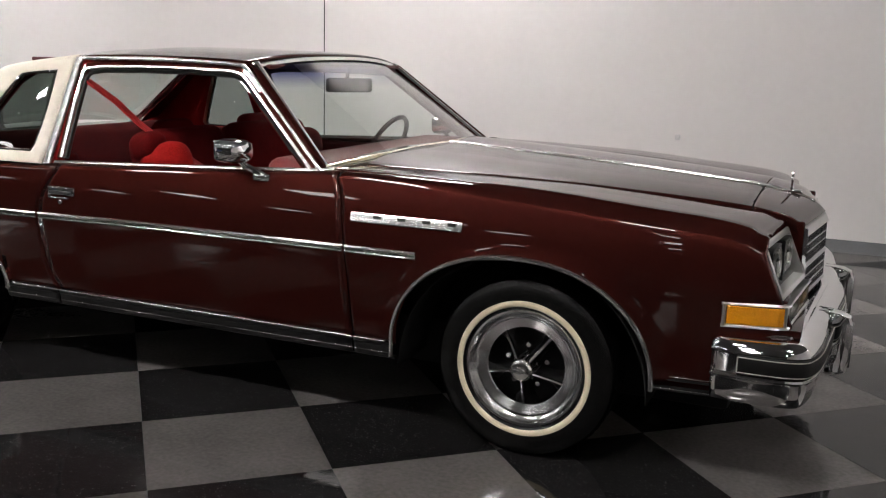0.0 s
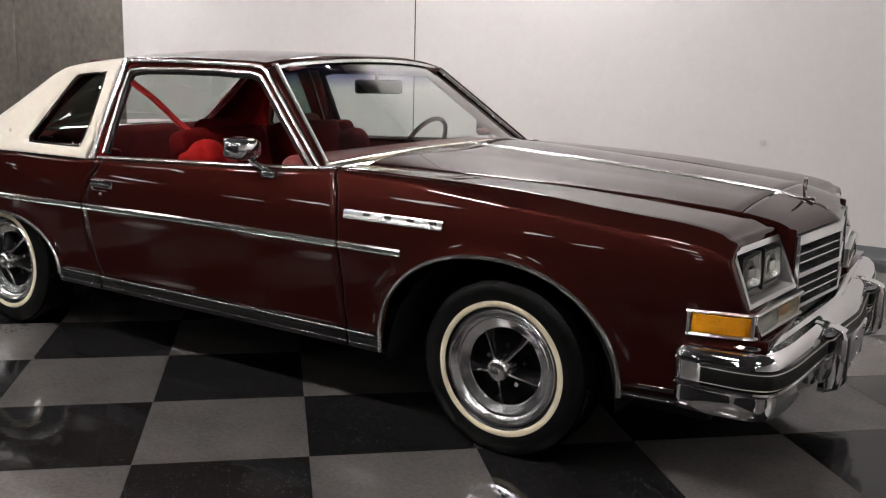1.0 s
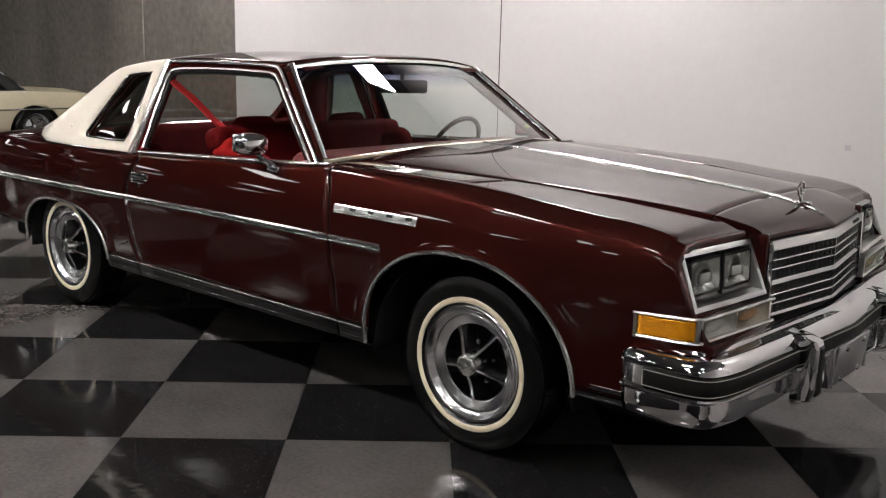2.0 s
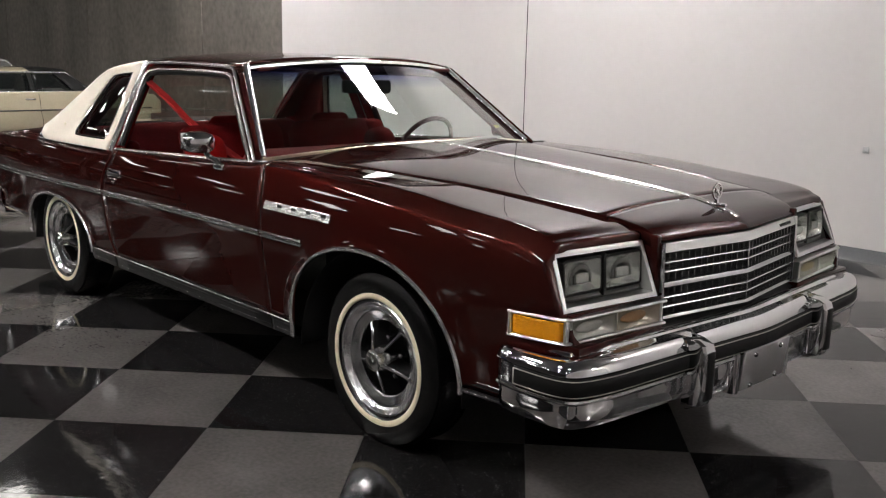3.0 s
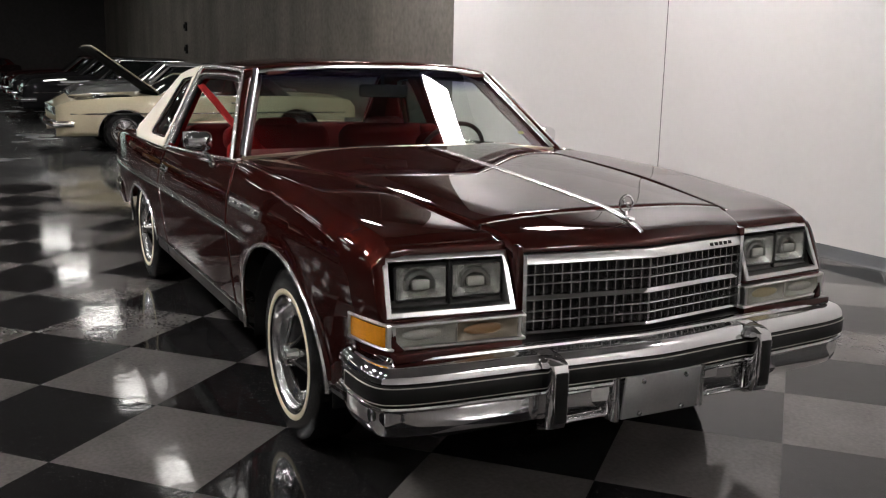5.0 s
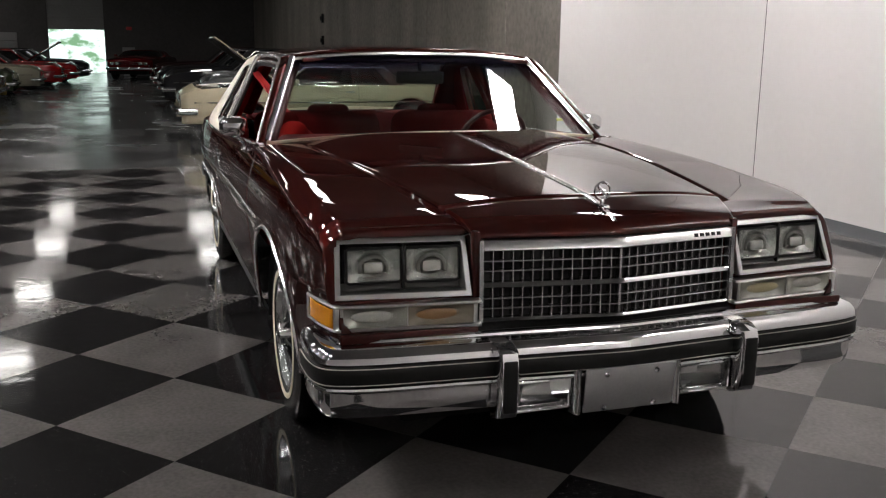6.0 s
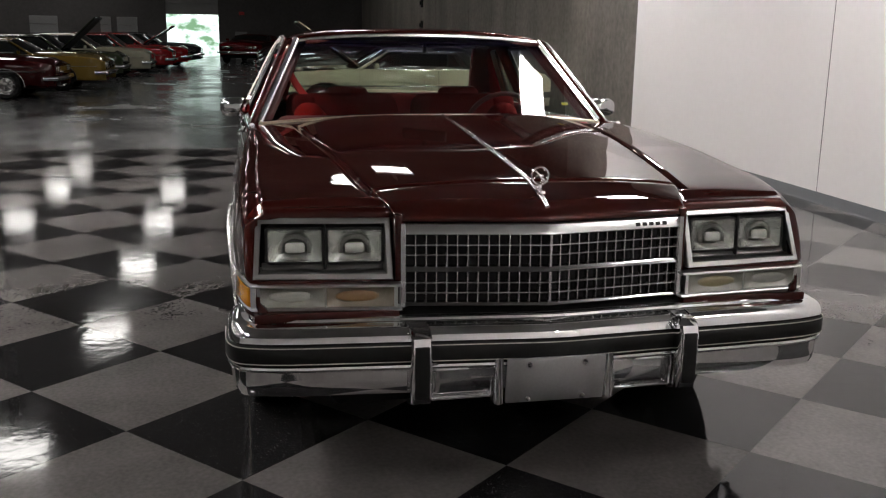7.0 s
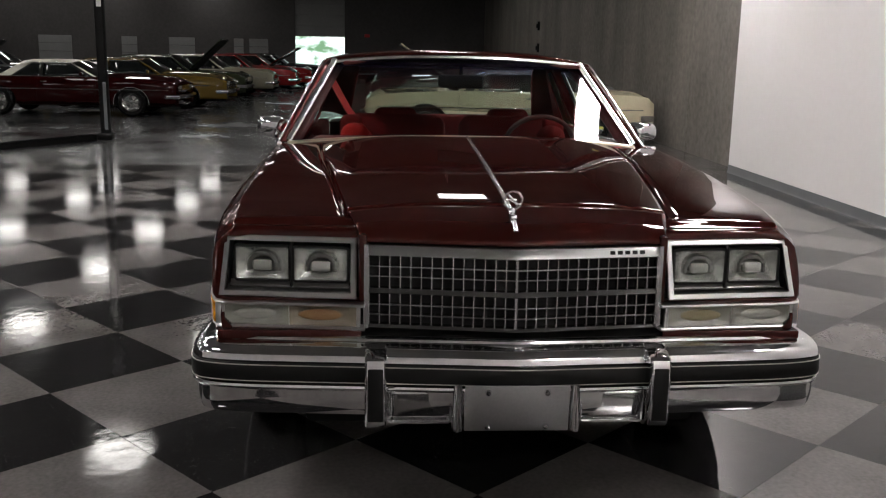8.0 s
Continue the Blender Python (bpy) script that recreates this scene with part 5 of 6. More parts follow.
def bumper_rows(profile, pl=plan):
    """Offsets (outward, z) carried along the plan line."""
    rows = []
    for i, (x, y) in enumerate(pl):
        a, b = pl[max(i - 1, 0)], pl[min(i + 1, len(pl) - 1)]
        tx, ty = b[0] - a[0], b[1] - a[1]
        ln = math.hypot(tx, ty)
        nx, ny = ty / ln, -tx / ln
        rows.append([(x + nx * o, y + ny * o, z) for o, z in profile])
    return rows


bumper = empty("front_bumper", "", "")
bumper.parent = car
face = [(-0.115, 0.560), (-0.112, 0.573), (-0.094, 0.580), (-0.074, 0.580), (-0.068, 0.577), (-0.065, 0.570), (-0.059, 0.567), (-0.036, 0.566), (-0.018, 0.561), (-0.006, 0.551), (0.000, 0.539), (0.003, 0.526), (-0.004, 0.518), (-0.004, 0.456), (0.003, 0.450), (0.004, 0.444), (0.000, 0.438), (-0.007, 0.434), (-0.008, 0.428), (-0.0085, 0.408), (-0.0105, 0.386), (-0.014, 0.368), (-0.021, 0.354), (-0.045, 0.348), (-0.080, 0.356)]
part("bumper_bar", sheet(bumper_rows(face)), "chrome", bumper, "polished chrome bumper bar", True, 0.004)
strip_half = plan[4:-4]
part("rub_strip", sheet(bumper_rows([(-0.004, 0.519), (0.006, 0.516), (0.010, 0.508), (0.010, 0.468), (0.006, 0.460), (-0.004, 0.457)], strip_half)), "rubber", bumper, "black rubber rub strip")
for z in (0.513, 0.463):
    part("pinstripe", sheet(bumper_rows([(0.0065, z - 0.0013), (0.0098, z - 0.0013), (0.0098, z + 0.0013), (0.0065, z + 0.0013)], strip_half)), "pale_line", bumper, "thin ivory line on the rub strip")
for pl in (plan[4:6], plan[-6:-4]):
    (x, y), _ = pl[0], 0
    bm = bmesh.new()
    box(bm, (pl[0][0] if y < 0 else pl[1][0], math.copysign(abs(y) + 0.0085, y), 0.488), (0.004, 0.004, 0.05), 0, 1)
    part("pinstripe", bm, "pale_line", bumper)
for s in (-1, 1):
    rows = []
    for z, d in ((0.325, 0.0), (0.345, 0.050), (0.40, 0.062), (0.52, 0.062), (0.548, 0.052), (0.562, 0.02), (0.568, -0.05)):
        rows.append([(1.000, s * 0.396, z), (1.010 + d, s * 0.396, z), (1.018 + d, s * 0.402, z), (1.018 + d, s * 0.450, z), (1.010 + d, s * 0.456, z), (1.000, s * 0.456, z)])
    g = part("bumper_guard", sheet(rows), "chrome", bumper, "chrome upright bumper guard with black face", True, 0.004)
    bm = bmesh.new()
    box(bm, (1.078, s * 0.426, 0.445), (0.012, 0.048, 0.165), 0.005)
    part("guard_pad", bm, "rubber", g, "black rubber guard pad")
    # framed panel between the guard and the plate
    rim = [(1.020, s * y, z) for y, z in ((0.206, 0.338), (0.386, 0.338), (0.392, 0.344), (0.392, 0.442), (0.386, 0.448), (0.206, 0.448), (0.200, 0.442), (0.200, 0.344))]
    bm = sweep(rim, [(-0.006, -0.012), (-0.005, 0.000), (-0.002, 0.003), (0.001, 0.003), (0.003, 0.000), (0.004, -0.012)], up=(1, 0, 0), closed=True)
    lp = part("lower_panel", bm, "chrome", bumper, "bright framed lower bumper panel")
    bm = bmesh.new()
    sheet([[(1.008 + 0.0015 * k + 0.003 * math.sin(math.pi * k / 6), s * y, 0.340 + 0.102 * k / 6) for y in np.linspace(0.202, 0.390, 7)] for k in range(7)], bm)
    part("inset", bm, "satin", lp, "flat bright inset", True, 0.004)
    bm = bmesh.new()
    sweep([(1.022, s * 0.178, z) for z in (0.316, 0.322, 0.40, 0.458, 0.464)], [(-0.017, -0.02), (-0.015, 0.012), (-0.009, 0.022), (0.0, 0.026), (0.009, 0.022), (0.015, 0.012), (0.017, -0.02)], up=(1, 0, 0), bm=bm)
    part("plate_post", bm, "chrome", bumper, "rounded chrome post beside the plate")
pm = bmesh.new()
box(pm, (1.046, 0, 0.392), (0.010, 0.318, 0.150), 0.004, 2, Matrix.Rotation(0.12, 4, "Y"))
plate = part("plate_bracket", pm, "plate", bumper, "blank silver front plate with four bolts")
for y in (-0.089, 0.089):
    for z in (0.446, 0.332):
        bm = lathe([(0.0001, 0.008), (0.008, 0.007), (0.011, 0.002), (0.011, -0.004)], 12)
        bmesh.ops.transform(bm, matrix=Matrix.Translation((1.051 + 0.12 * (z - 0.392), y, z)) @ Matrix.Rotation(0.12, 4, "Y") @ Matrix.Rotation(-math.pi / 2, 4, "Z"), verts=bm.verts)
        part("bolt", bm, "chrome", plate)
bm = bmesh.new()
sheet([[(x, y, z) for y in np.linspace(-0.86, 0.86, 21)] for x, z in ((0.80, 0.605), (0.86, 0.598), (0.885, 0.580), (0.93, 0.562))], bm)
part("bumper_filler", bm, "rubber", bumper, "black filler between bumper and body", True, 0.006)
for k in range(-16, 17):
    bm = bmesh.new()
    box(bm, (0.938 + 0.026 * (1 - abs(k) / 16), 0.024 * k, 0.5785), (0.012, 0.009, 0.006), 0.0015, 1)
    part("vent_slot", bm, "grille_black", bumper, smooth=False)
# rear bumper
rplan = [(-4.02, -0.935), (-4.20, -0.930), (-4.32, -0.905), (-4.38, -0.86), (-4.41, -0.75), (-4.43, 0.0), (-4.41, 0.75), (-4.38, 0.86), (-4.32, 0.905), (-4.20, 0.930), (-4.02, 0.935)][::-1]
part("rear_bumper", sheet(bumper_rows([(-0.13, 0.535), (-0.04, 0.535), (-0.005, 0.515), (0.0, 0.47), (-0.01, 0.42), (-0.03, 0.35), (-0.09, 0.345)], rplan)), "chrome", car, "chrome rear bumper wrapping the corner", True, 0.006)
part("rub_strip", sheet(bumper_rows([(-0.004, 0.49), (0.010, 0.485), (0.010, 0.435), (-0.012, 0.43)], rplan)), "rubber", car, "black rear rub strip")

# ---- cabin ----


def cushion(name, c, size, material, label="", turn=None, r=0.05):
    bm = bmesh.new()
    box(bm, c, size, r, 4, turn)
    return part(name, bm, material, cab, label)


back_tilt = Matrix.Rotation(radians(-14), 4, "Y")
for s in (-1, 1):
    cushion("seat_cushion", (-1.62, s * 0.36, 0.58), (0.56, 0.60, 0.22), "red", "red velour front seat", None, 0.07)
    cushion("seat_back", (-1.95, s * 0.34, 0.82), (0.18, 0.60, 0.50), "red", "red velour seat back", back_tilt, 0.08)
    cushion("head_rest", (-2.02, s * 0.34, 1.045), (0.10, 0.26, 0.12), "red", "red velour head restraint", back_tilt, 0.05)
    cushion("arm_rest", (-1.55, s * 0.80, 0.74), (0.60, 0.07, 0.07), "red", "", None, 0.025)
    cushion("door_card", (-1.50, s * 0.86, 0.72), (1.30, 0.05, 0.42), "red", "red inner door panel", None, 0.02)
    cushion("side_trim", (-2.55, s * 0.83, 0.75), (0.75, 0.08, 0.44), "red_shade", "", None, 0.03)
bm = bmesh.new()
sweep([(-2.16, -0.745, 1.285), (-2.06, -0.69, 1.20), (-1.98, -0.63, 1.10), (-1.90, -0.56, 1.01), (-1.78, -0.45, 0.90), (-1.66, -0.30, 0.74)], [(-0.020, -0.006), (0.020, -0.006), (0.020, 0.006), (-0.020, 0.006)], up=(0.5, 0, 0.8), bm=bm)
part("seat_belt", bm, "red_belt", cab, "red shoulder belt")
for s in (-1, 1):
    # near-side bolster takes the brighter velour as if lamps struck it
    cushion("seat_bolster", (-1.87, s * 0.58, 0.915), (0.25, 0.17, 0.20), "red_lit" if s < 0 else "red", "tufted seat bolster", back_tilt, 0.08)
    cushion("seat_bolster", (-1.955, s * 0.60, 0.995), (0.15, 0.14, 0.13), "red", "tufted seat bolster", back_tilt, 0.05)
# rear seat in the darkened velour, standing in for cabin shade
cushion("rear_seat", (-2.55, 0, 0.58), (0.55, 1.30, 0.26), "red_shade", "red velour rear bench with cabin shade in its colour", None, 0.07)
cushion("rear_back", (-2.86, 0, 0.80), (0.20, 1.34, 0.42), "red_shade", "red velour rear seat back with cabin shade in its colour", Matrix.Rotation(radians(-18), 4, "Y"), 0.07)
cushion("parcel_shelf", (-3.08, 0, 0.955), (0.36, 1.36, 0.03), "red", "red rear shelf", None, 0.012)
cushion("dashboard", (-1.02, 0, 0.90), (0.38, 1.58, 0.22), "dash_red", "red padded dashboard", None, 0.06)
cushion("cowl_shelf", (-0.93, 0, 0.988), (0.26, 1.50, 0.03), "dash_red", "", None, 0.012)
cushion("headliner", (-1.95, 0, 1.372), (1.35, 1.24, 0.02), "dark_red", "dark red headliner", None, 0.008)
bm = bmesh.new()
sweep([(0, 0.186 * math.cos(a), 0.186 * math.sin(a)) for a in np.linspace(0, 2 * math.pi, 40, endpoint=False)], ring(0.0125, 8), up=(1, 0, 0), closed=True, bm=bm)
sweep([(0.03, -0.19, -0.02), (0.05, 0, -0.01), (0.03, 0.19, -0.02)], ring(0.018, 8, 0.010), up=(1, 0, 0), bm=bm)
box(bm, (0.05, 0, -0.01), (0.05, 0.12, 0.07), 0.015)
bmesh.ops.transform(bm, matrix=pose(-1.25, 0.41, 0.955, 0, 28, 0), verts=bm.verts)
part("steering_wheel", bm, "wheel_rim", cab, "dark red steering wheel")
bm = bmesh.new()
box(bm, (-1.235, -0.01, 1.288), (0.035, 0.255, 0.068), 0.014, 2, Matrix.Rotation(radians(-28), 4, "Z"))
box(bm, (-1.245, -0.01, 1.338), (0.014, 0.02, 0.07), 0.004)
part("rear_view_mirror", bm, "black", cab, "black rear-view mirror")
cushion("sticker", (screen(0.86, 0.2)[0] - 0.012, screen(0.86, 0.2)[1], screen(0.86, 0.2)[2] - 0.012), (0.002, 0.034, 0.018), "sticker", "small yellow sticker inside the windshield", Matrix.Rotation(radians(-50), 4, "Y"), 0.0)


# ---- parked cars along the hall ----
def parked_car(m, paint, label, length=4.9, width=1.84, height=1.34, top=None, hood_up=0.0, glass="far_glass", under="black", rear_top=None, group="parked cars", cabin=(0.373, 0.156, -0.39, -0.52), posts=True):
    """A simpler period coupe, nose towards +x of its own frame, from one set of curves."""
    L, W = length / 2, width / 2
    e = empty("parked_car", label, "car", group, m)
    wb = length * 0.285
    ax_f, ax_r = wb + 0.06, -wb + 0.02
    top = top or paint
    zs = spline([-L, -L + 0.15, -L * 0.45, 0.0, L * 0.35, L - 0.25, L], [0.70, 0.82, 0.86, 0.86, 0.87, 0.80, 0.70])
    zm = spline([-L, -L + 0.15, -L * 0.45, 0.0, L * 0.35, L - 0.25, L], [0.72, 0.88, 0.92, 0.91, 0.95, 0.88, 0.72])
    wp = spline([0.25, 0.36, 0.6, 0.75, 0.88], [0.93, 0.97, 1.0, 0.985, 0.93])
    pl = spline([-L, -L + 0.3, 0, L - 0.3, L], [0.90, 0.97, 1.0, 0.97, 0.88])

    def low(x):
        for c in (ax_f, ax_r):
            r = abs(x - c) / 0.40
            if r < 1:
                return 0.26 + 0.40 * math.sqrt(1 - r ** 2.3)
        return 0.26

    xs = set(np.linspace(-L, L, 44).round(4))
    for c in (ax_f, ax_r):
        xs |= {round(c + 0.40 * math.sin(a), 4) for a in np.linspace(-math.pi / 2, math.pi / 2, 21)}
    xs = sorted(xs)
    hood_x = L * 0.36

    def section(x, deck=True):
        zb, zt = low(x), zs(x)
        half = []
        for k in range(9):
            z = zb + (zt - zb) * k / 8
            half.append((x, W * wp(min(max(z, 0.25), 0.88)) * pl(x), z))
        y1 = half[-1][1]
        for k in range(1, 7):
            s = k / 6
            half.append((x, y1 * (1 - s), zt + (zm(x) - zt) * math.sin(s * math.pi / 2)))
        return [(p[0], -p[1], p[2]) for p in half] + half[-2::-1]

    rows = [section(x) for x in xs]
    if hood_up:
        rows = [[(p[0], p[1], min(p[2], 0.80) if abs(p[1]) < W * 0.8 and hood_x < p[0] < L - 0.3 else p[2]) for p in r] for r in rows]
    body = part("body", sheet(rows), paint, e, "", True, 0.008)
    for sx in (-1, 1):
        part("end_panel", sheet([[(sx * L * 0.996, W * pl(sx * L) * u, z) for u in np.linspace(-0.93, 0.93, 9)] for z in (0.36, 0.55, 0.71)]), paint, e)
    bm = bmesh.new()
    box(bm, (0, 0, 0.36), (length * 0.92, width * 0.70, 0.28), 0.04)
    part("underbody", bm, "black", e)
    # cabin between windshield base and top, roof end and rear window base
    H, zb, zt = height, 0.875, height - 0.055
    xa, xb, xc, xd = (L * k for k in cabin)
    yb0, yt0 = W * 0.895, W * 0.70

    def flank(x, z, s, off=0.0):
        return (x, s * (yb0 + (yt0 - yb0) * (z - zb) / (zt - zb) + off), z)

    def slab_side(nm2, q, material, s, off, lab=""):
        """A side pane or pillar between four corners (x, z): low front, low rear, top rear, top front."""
        rows = []
        for k in range(7):
            v = k / 6
            a = [q[0][n] + (q[3][n] - q[0][n]) * v for n in (0, 1)]
            b = [q[1][n] + (q[2][n] - q[1][n]) * v for n in (0, 1)]
            rows.append([flank(a[0] + (b[0] - a[0]) * u / 4, a[1] + (b[1] - a[1]) * u / 4, s, off + 0.012 * math.sin(math.pi * v)) for u in range(5)])
        return part(nm2, sheet(rows), material, e, lab, True, 0.010)

    def pane(x0, x1, bow, n=13):
        return [[(x0 + (x1 - x0) * v / 6 + bow * (1 - u * u) * (1 - 0.5 * v / 6), u * (yb0 + (yt0 - yb0) * v / 6 - 0.01), zb + (zt - zb) * v / 6 + 0.03 * (1 - abs(u) ** 3) * v / 6) for u in np.linspace(-1, 1, n)] for v in range(7)]

    part("windshield", sheet(pane(xa, xb, 0.10)), glass, e, "dark reflecting windshield")
    part("rear_window", sheet(pane(xd, xc, -0.06)), glass, e, "dark reflecting rear window")
    rr = []
    for k in range(13):
        row = []
        for u in np.linspace(-1, 1, 21):
            x = (xc - 0.03 - 0.03 * (1 - u * u)) + (xb - xc + 0.04 + 0.08 * (1 - u * u)) * k / 12
            dip = 0.030 * (2 * k / 12 - 1) ** 4
            row.append((x, u * (yt0 + 0.012), zt - 0.012 + (H - zt + 0.012 - dip) * (1 - abs(u) ** 4)))
        rr.append(row)
    part("roof", sheet(rr), top, e, "", True, 0.012)
    if rear_top:
        part("rear_roof", sheet([[(p[0], p[1] * 1.006, p[2] + 0.008) for p in r] for r in rr[:6]]), rear_top, e, "black vinyl rear half roof", True, 0.006)
    xp = (xb + xc) / 2 - 0.10
    quarter = rear_top or top
    for s in (-1, 1):
        slab_side("door_window", ((xa - 0.10, zb), (xp + 0.03, zb), (xp + 0.03, zt - 0.015), (xb - 0.06, zt - 0.015)), glass, s, -0.006, "dark side window")
        slab_side("quarter_window", ((xp - 0.03, zb), (xd + 0.26, zb), (xc + 0.20, zt - 0.015), (xp - 0.03, zt - 0.015)), glass, s, -0.006, "dark side window")
        slab_side("front_pillar", ((xa, zb - 0.01), (xa - 0.07, zb - 0.01), (xb - 0.04, zt), (xb + 0.02, zt)), top, s, 0.004)
        slab_side("centre_pillar" if posts else "window_seal", ((xp + 0.03, zb), (xp - 0.03, zb), (xp - 0.03, zt), (xp + 0.03, zt)), quarter if posts else "rubber", s, 0.002)
        slab_side("rear_pillar", ((xd + 0.26, zb - 0.01), (xd - 0.02, zb - 0.01), (xc - 0.02, zt), (xc + 0.20, zt)), quarter, s, 0.004)
        part("belt_moulding", sweep([flank(x, zb - 0.004, s, 0.014) for x in np.linspace(xa, xd, 10)], ring(0.010, 6)), "trim", e)
        part("wheel_lip", sweep([(ax_f + 0.40 * math.cos(a), s * (W * wp(0.5) * pl(ax_f) + 0.002), 0.26 + 0.40 * math.sin(a) ** 0.85) for a in np.linspace(0.02, math.pi - 0.02, 20)], ring(0.009, 6), up=(0, 1, 0)), "trim", e)
        for gx in (xa - 0.02, xp - 0.06):
            part("door_seam", sweep([(gx - 0.03 * (z < 0.5), s * (W * wp(z) * pl(gx) + 0.0045), z) for z in (0.30, 0.45, 0.60, 0.75, 0.84)], ring(0.004, 5), up=(0, 1, 0)), "black", e)
        bm = bmesh.new()
        box(bm, (xp + 0.08, s * (W * wp(0.76) * pl(xp) + 0.010), 0.765), (0.15, 0.022, 0.026), 0.006)
        part("door_handle", bm, "trim", e, "bright door handle")
        bm = bmesh.new()
        box(bm, (xa - 0.30, s * (W + 0.06), 0.935), (0.07, 0.13, 0.085), 0.020)
        box(bm, (xa - 0.29, s * (W - 0.02), 0.900), (0.04, 0.11, 0.025), 0.006)
        part("side_mirror", bm, paint, e)
        bm = bmesh.new()
        box(bm, (-L - 0.004, s * W * 0.62, 0.62), (0.03, W * 0.36, 0.12), 0.012)
        part("tail_lamp", bm, "dark_red", e)
        part("side_trim", sweep([(x, s * (W * wp(0.66) * pl(x) + 0.004), 0.60) for x in np.linspace(-L + 0.2, L - 0.2, 14)], ring(0.012, 6), up=(0, 0, 1)), "chrome", e)
        part("drip_rail", sweep([flank(xa + 0.005, zb, s, 0.012), flank(xb + 0.02, zt - 0.01, s, 0.012), flank(xc, zt - 0.01, s, 0.012), flank(xd, zb, s, 0.012)], ring(0.008, 6), up=(0, 1, 0)), "trim", e)
        for cx in (ax_f, ax_r):
            bm = lathe([(0.20, -0.09), (0.29, -0.10), (0.325, -0.07), (0.328, 0.0), (0.325, 0.07), (0.29, 0.10), (0.215, 0.095), (0.205, 0.07)], 28)
            mm = Matrix.Translation((cx, s * (W - 0.12), 0.325)) @ (Matrix.Identity(4) if s > 0 else Matrix.Rotation(math.pi, 4, "Z"))
            bmesh.ops.transform(bm, matrix=mm, verts=bm.verts)
            wheel = part("wheel", bm, "tyre", e, "tyre on a bright wheel")
            bm = lathe([(0.212, 0.085), (0.200, 0.080), (0.175, 0.045), (0.15, 0.04), (0.14, 0.01), (0.06, 0.02), (0.05, 0.07), (0.0001, 0.075)], 20)
            for k in range(5):
                a = 2 * math.pi * k / 5
                box(bm, (0.10 * math.cos(a), 0.045, 0.10 * math.sin(a)), (0.12, 0.02, 0.035), 0.004, 1, Matrix.Rotation(-a, 4, "Y"))
            bmesh.ops.transform(bm, matrix=mm, verts=bm.verts)
            part("rim", bm, "satin", wheel)
        for k in (0, 1):
            bm = bmesh.new()
            box(bm, (L - 0.01, s * (W * 0.70 - k * 0.19), 0.64), (0.05, 0.15, 0.12), 0.015)
            part("headlamp", bm, "reflector", e)
    for sx, nm in ((1, "front_bumper"), (-1, "rear_bumper")):
        pth = [(sx * (L - 0.25), -W * 0.99, 0.46), (sx * (L + 0.02), -W * 0.93, 0.46), (sx * (L + 0.08), -W * 0.6, 0.46), (sx * (L + 0.09), 0, 0.46), (sx * (L + 0.08), W * 0.6, 0.46), (sx * (L + 0.02), W * 0.93, 0.46), (sx * (L - 0.25), W * 0.99, 0.46)]
        part(nm, sweep(pth, [(-0.03, -0.05), (0.02, -0.05), (0.034, -0.03), (0.040, 0.005), (0.030, 0.035), (-0.03, 0.05)]), "chrome", e)
    bm = bmesh.new()
    sheet([[(L + 0.006, u * W * 0.45, z) for u in (-1, 0, 1)] for z in (0.58, 0.70)], bm)
    part("grille", bm, "satin", e)
    if hood_up:
        hl = L - 0.36 - hood_x
        rows = [[(d, y, 0.02 * (1 - (y / (W * 0.8)) ** 2)) for y in np.linspace(-W * 0.8, W * 0.8, 9)] for d in np.linspace(0, hl, 7)]
        bm = sheet(rows)
        bmesh.ops.transform(bm, matrix=Matrix.Translation((hood_x, 0, 0.93)) @ Matrix.Rotation(-hood_up, 4, "Y"), verts=bm.verts)
        hd = part("hood", bm, paint, e, "raised hood", True, 0.014)
        bm = sheet([[(p[0], p[1] * 0.94, p[2] - 0.03) for p in r] for r in rows])
        bmesh.ops.transform(bm, matrix=Matrix.Translation((hood_x, 0, 0.93)) @ Matrix.Rotation(-hood_up, 4, "Y"), verts=bm.verts)
        part("hood_underside", bm, under, hd, "", True, 0.01)
        bm = bmesh.new()
        box(bm, (hood_x + hl * 0.5, 0, 0.74), (0.6, 0.8, 0.22), 0.05)
        part("engine", bm, "satin", e)
    return e


C = {}
for nm, col in (("cream", (0.44, 0.39, 0.28)), ("silver", (0.14, 0.14, 0.14)), ("maroon", (0.019, 0.0018, 0.002)), ("gold", (0.125, 0.082, 0.020)), ("ivory", (0.25, 0.235, 0.18)), ("red", (0.20, 0.009, 0.010)), ("deep_red", (0.07, 0.004, 0.005)), ("green", (0.026, 0.032, 0.018)), ("blue", (0.03, 0.06, 0.16)), ("dark", (0.016, 0.016, 0.018)), ("white_top", (0.66, 0.64, 0.58))):
    C[nm] = mat(nm + "_paint", col, 0.6, 0, 0.8 if nm != "white_top" else 0.0, 3, 0.08, spec=0.0)
# row with noses towards the aisle from the concrete wall side
parked_car(pose(-12.12, 1.60, 0, 0, 0, -90) @ Matrix.Scale(0.945, 4), C["cream"], "cream coupe with raised hood by the concrete wall", 4.88, 1.95, 1.225, C["cream"], 0.62, rear_top="rubber")
parked_car(pose(-15.6, 2.0, 0, 0, 0, -90), C["silver"], "silver grey coupe parked nose to the aisle", 4.3, height=1.28)
parked_car(pose(-18.9, 1.70, 0, 0, 0, -90), C["dark"], "black car parked nose to the aisle", 4.8)
parked_car(pose(-22.2, 1.70, 0, 0, 0, -90), C["dark"], "dark car parked nose to the aisle", 4.8)
parked_car(pose(-25.6, 1.70, 0, 0, 0, -90), C["maroon"], "dark red car parked nose to the aisle", 4.8)
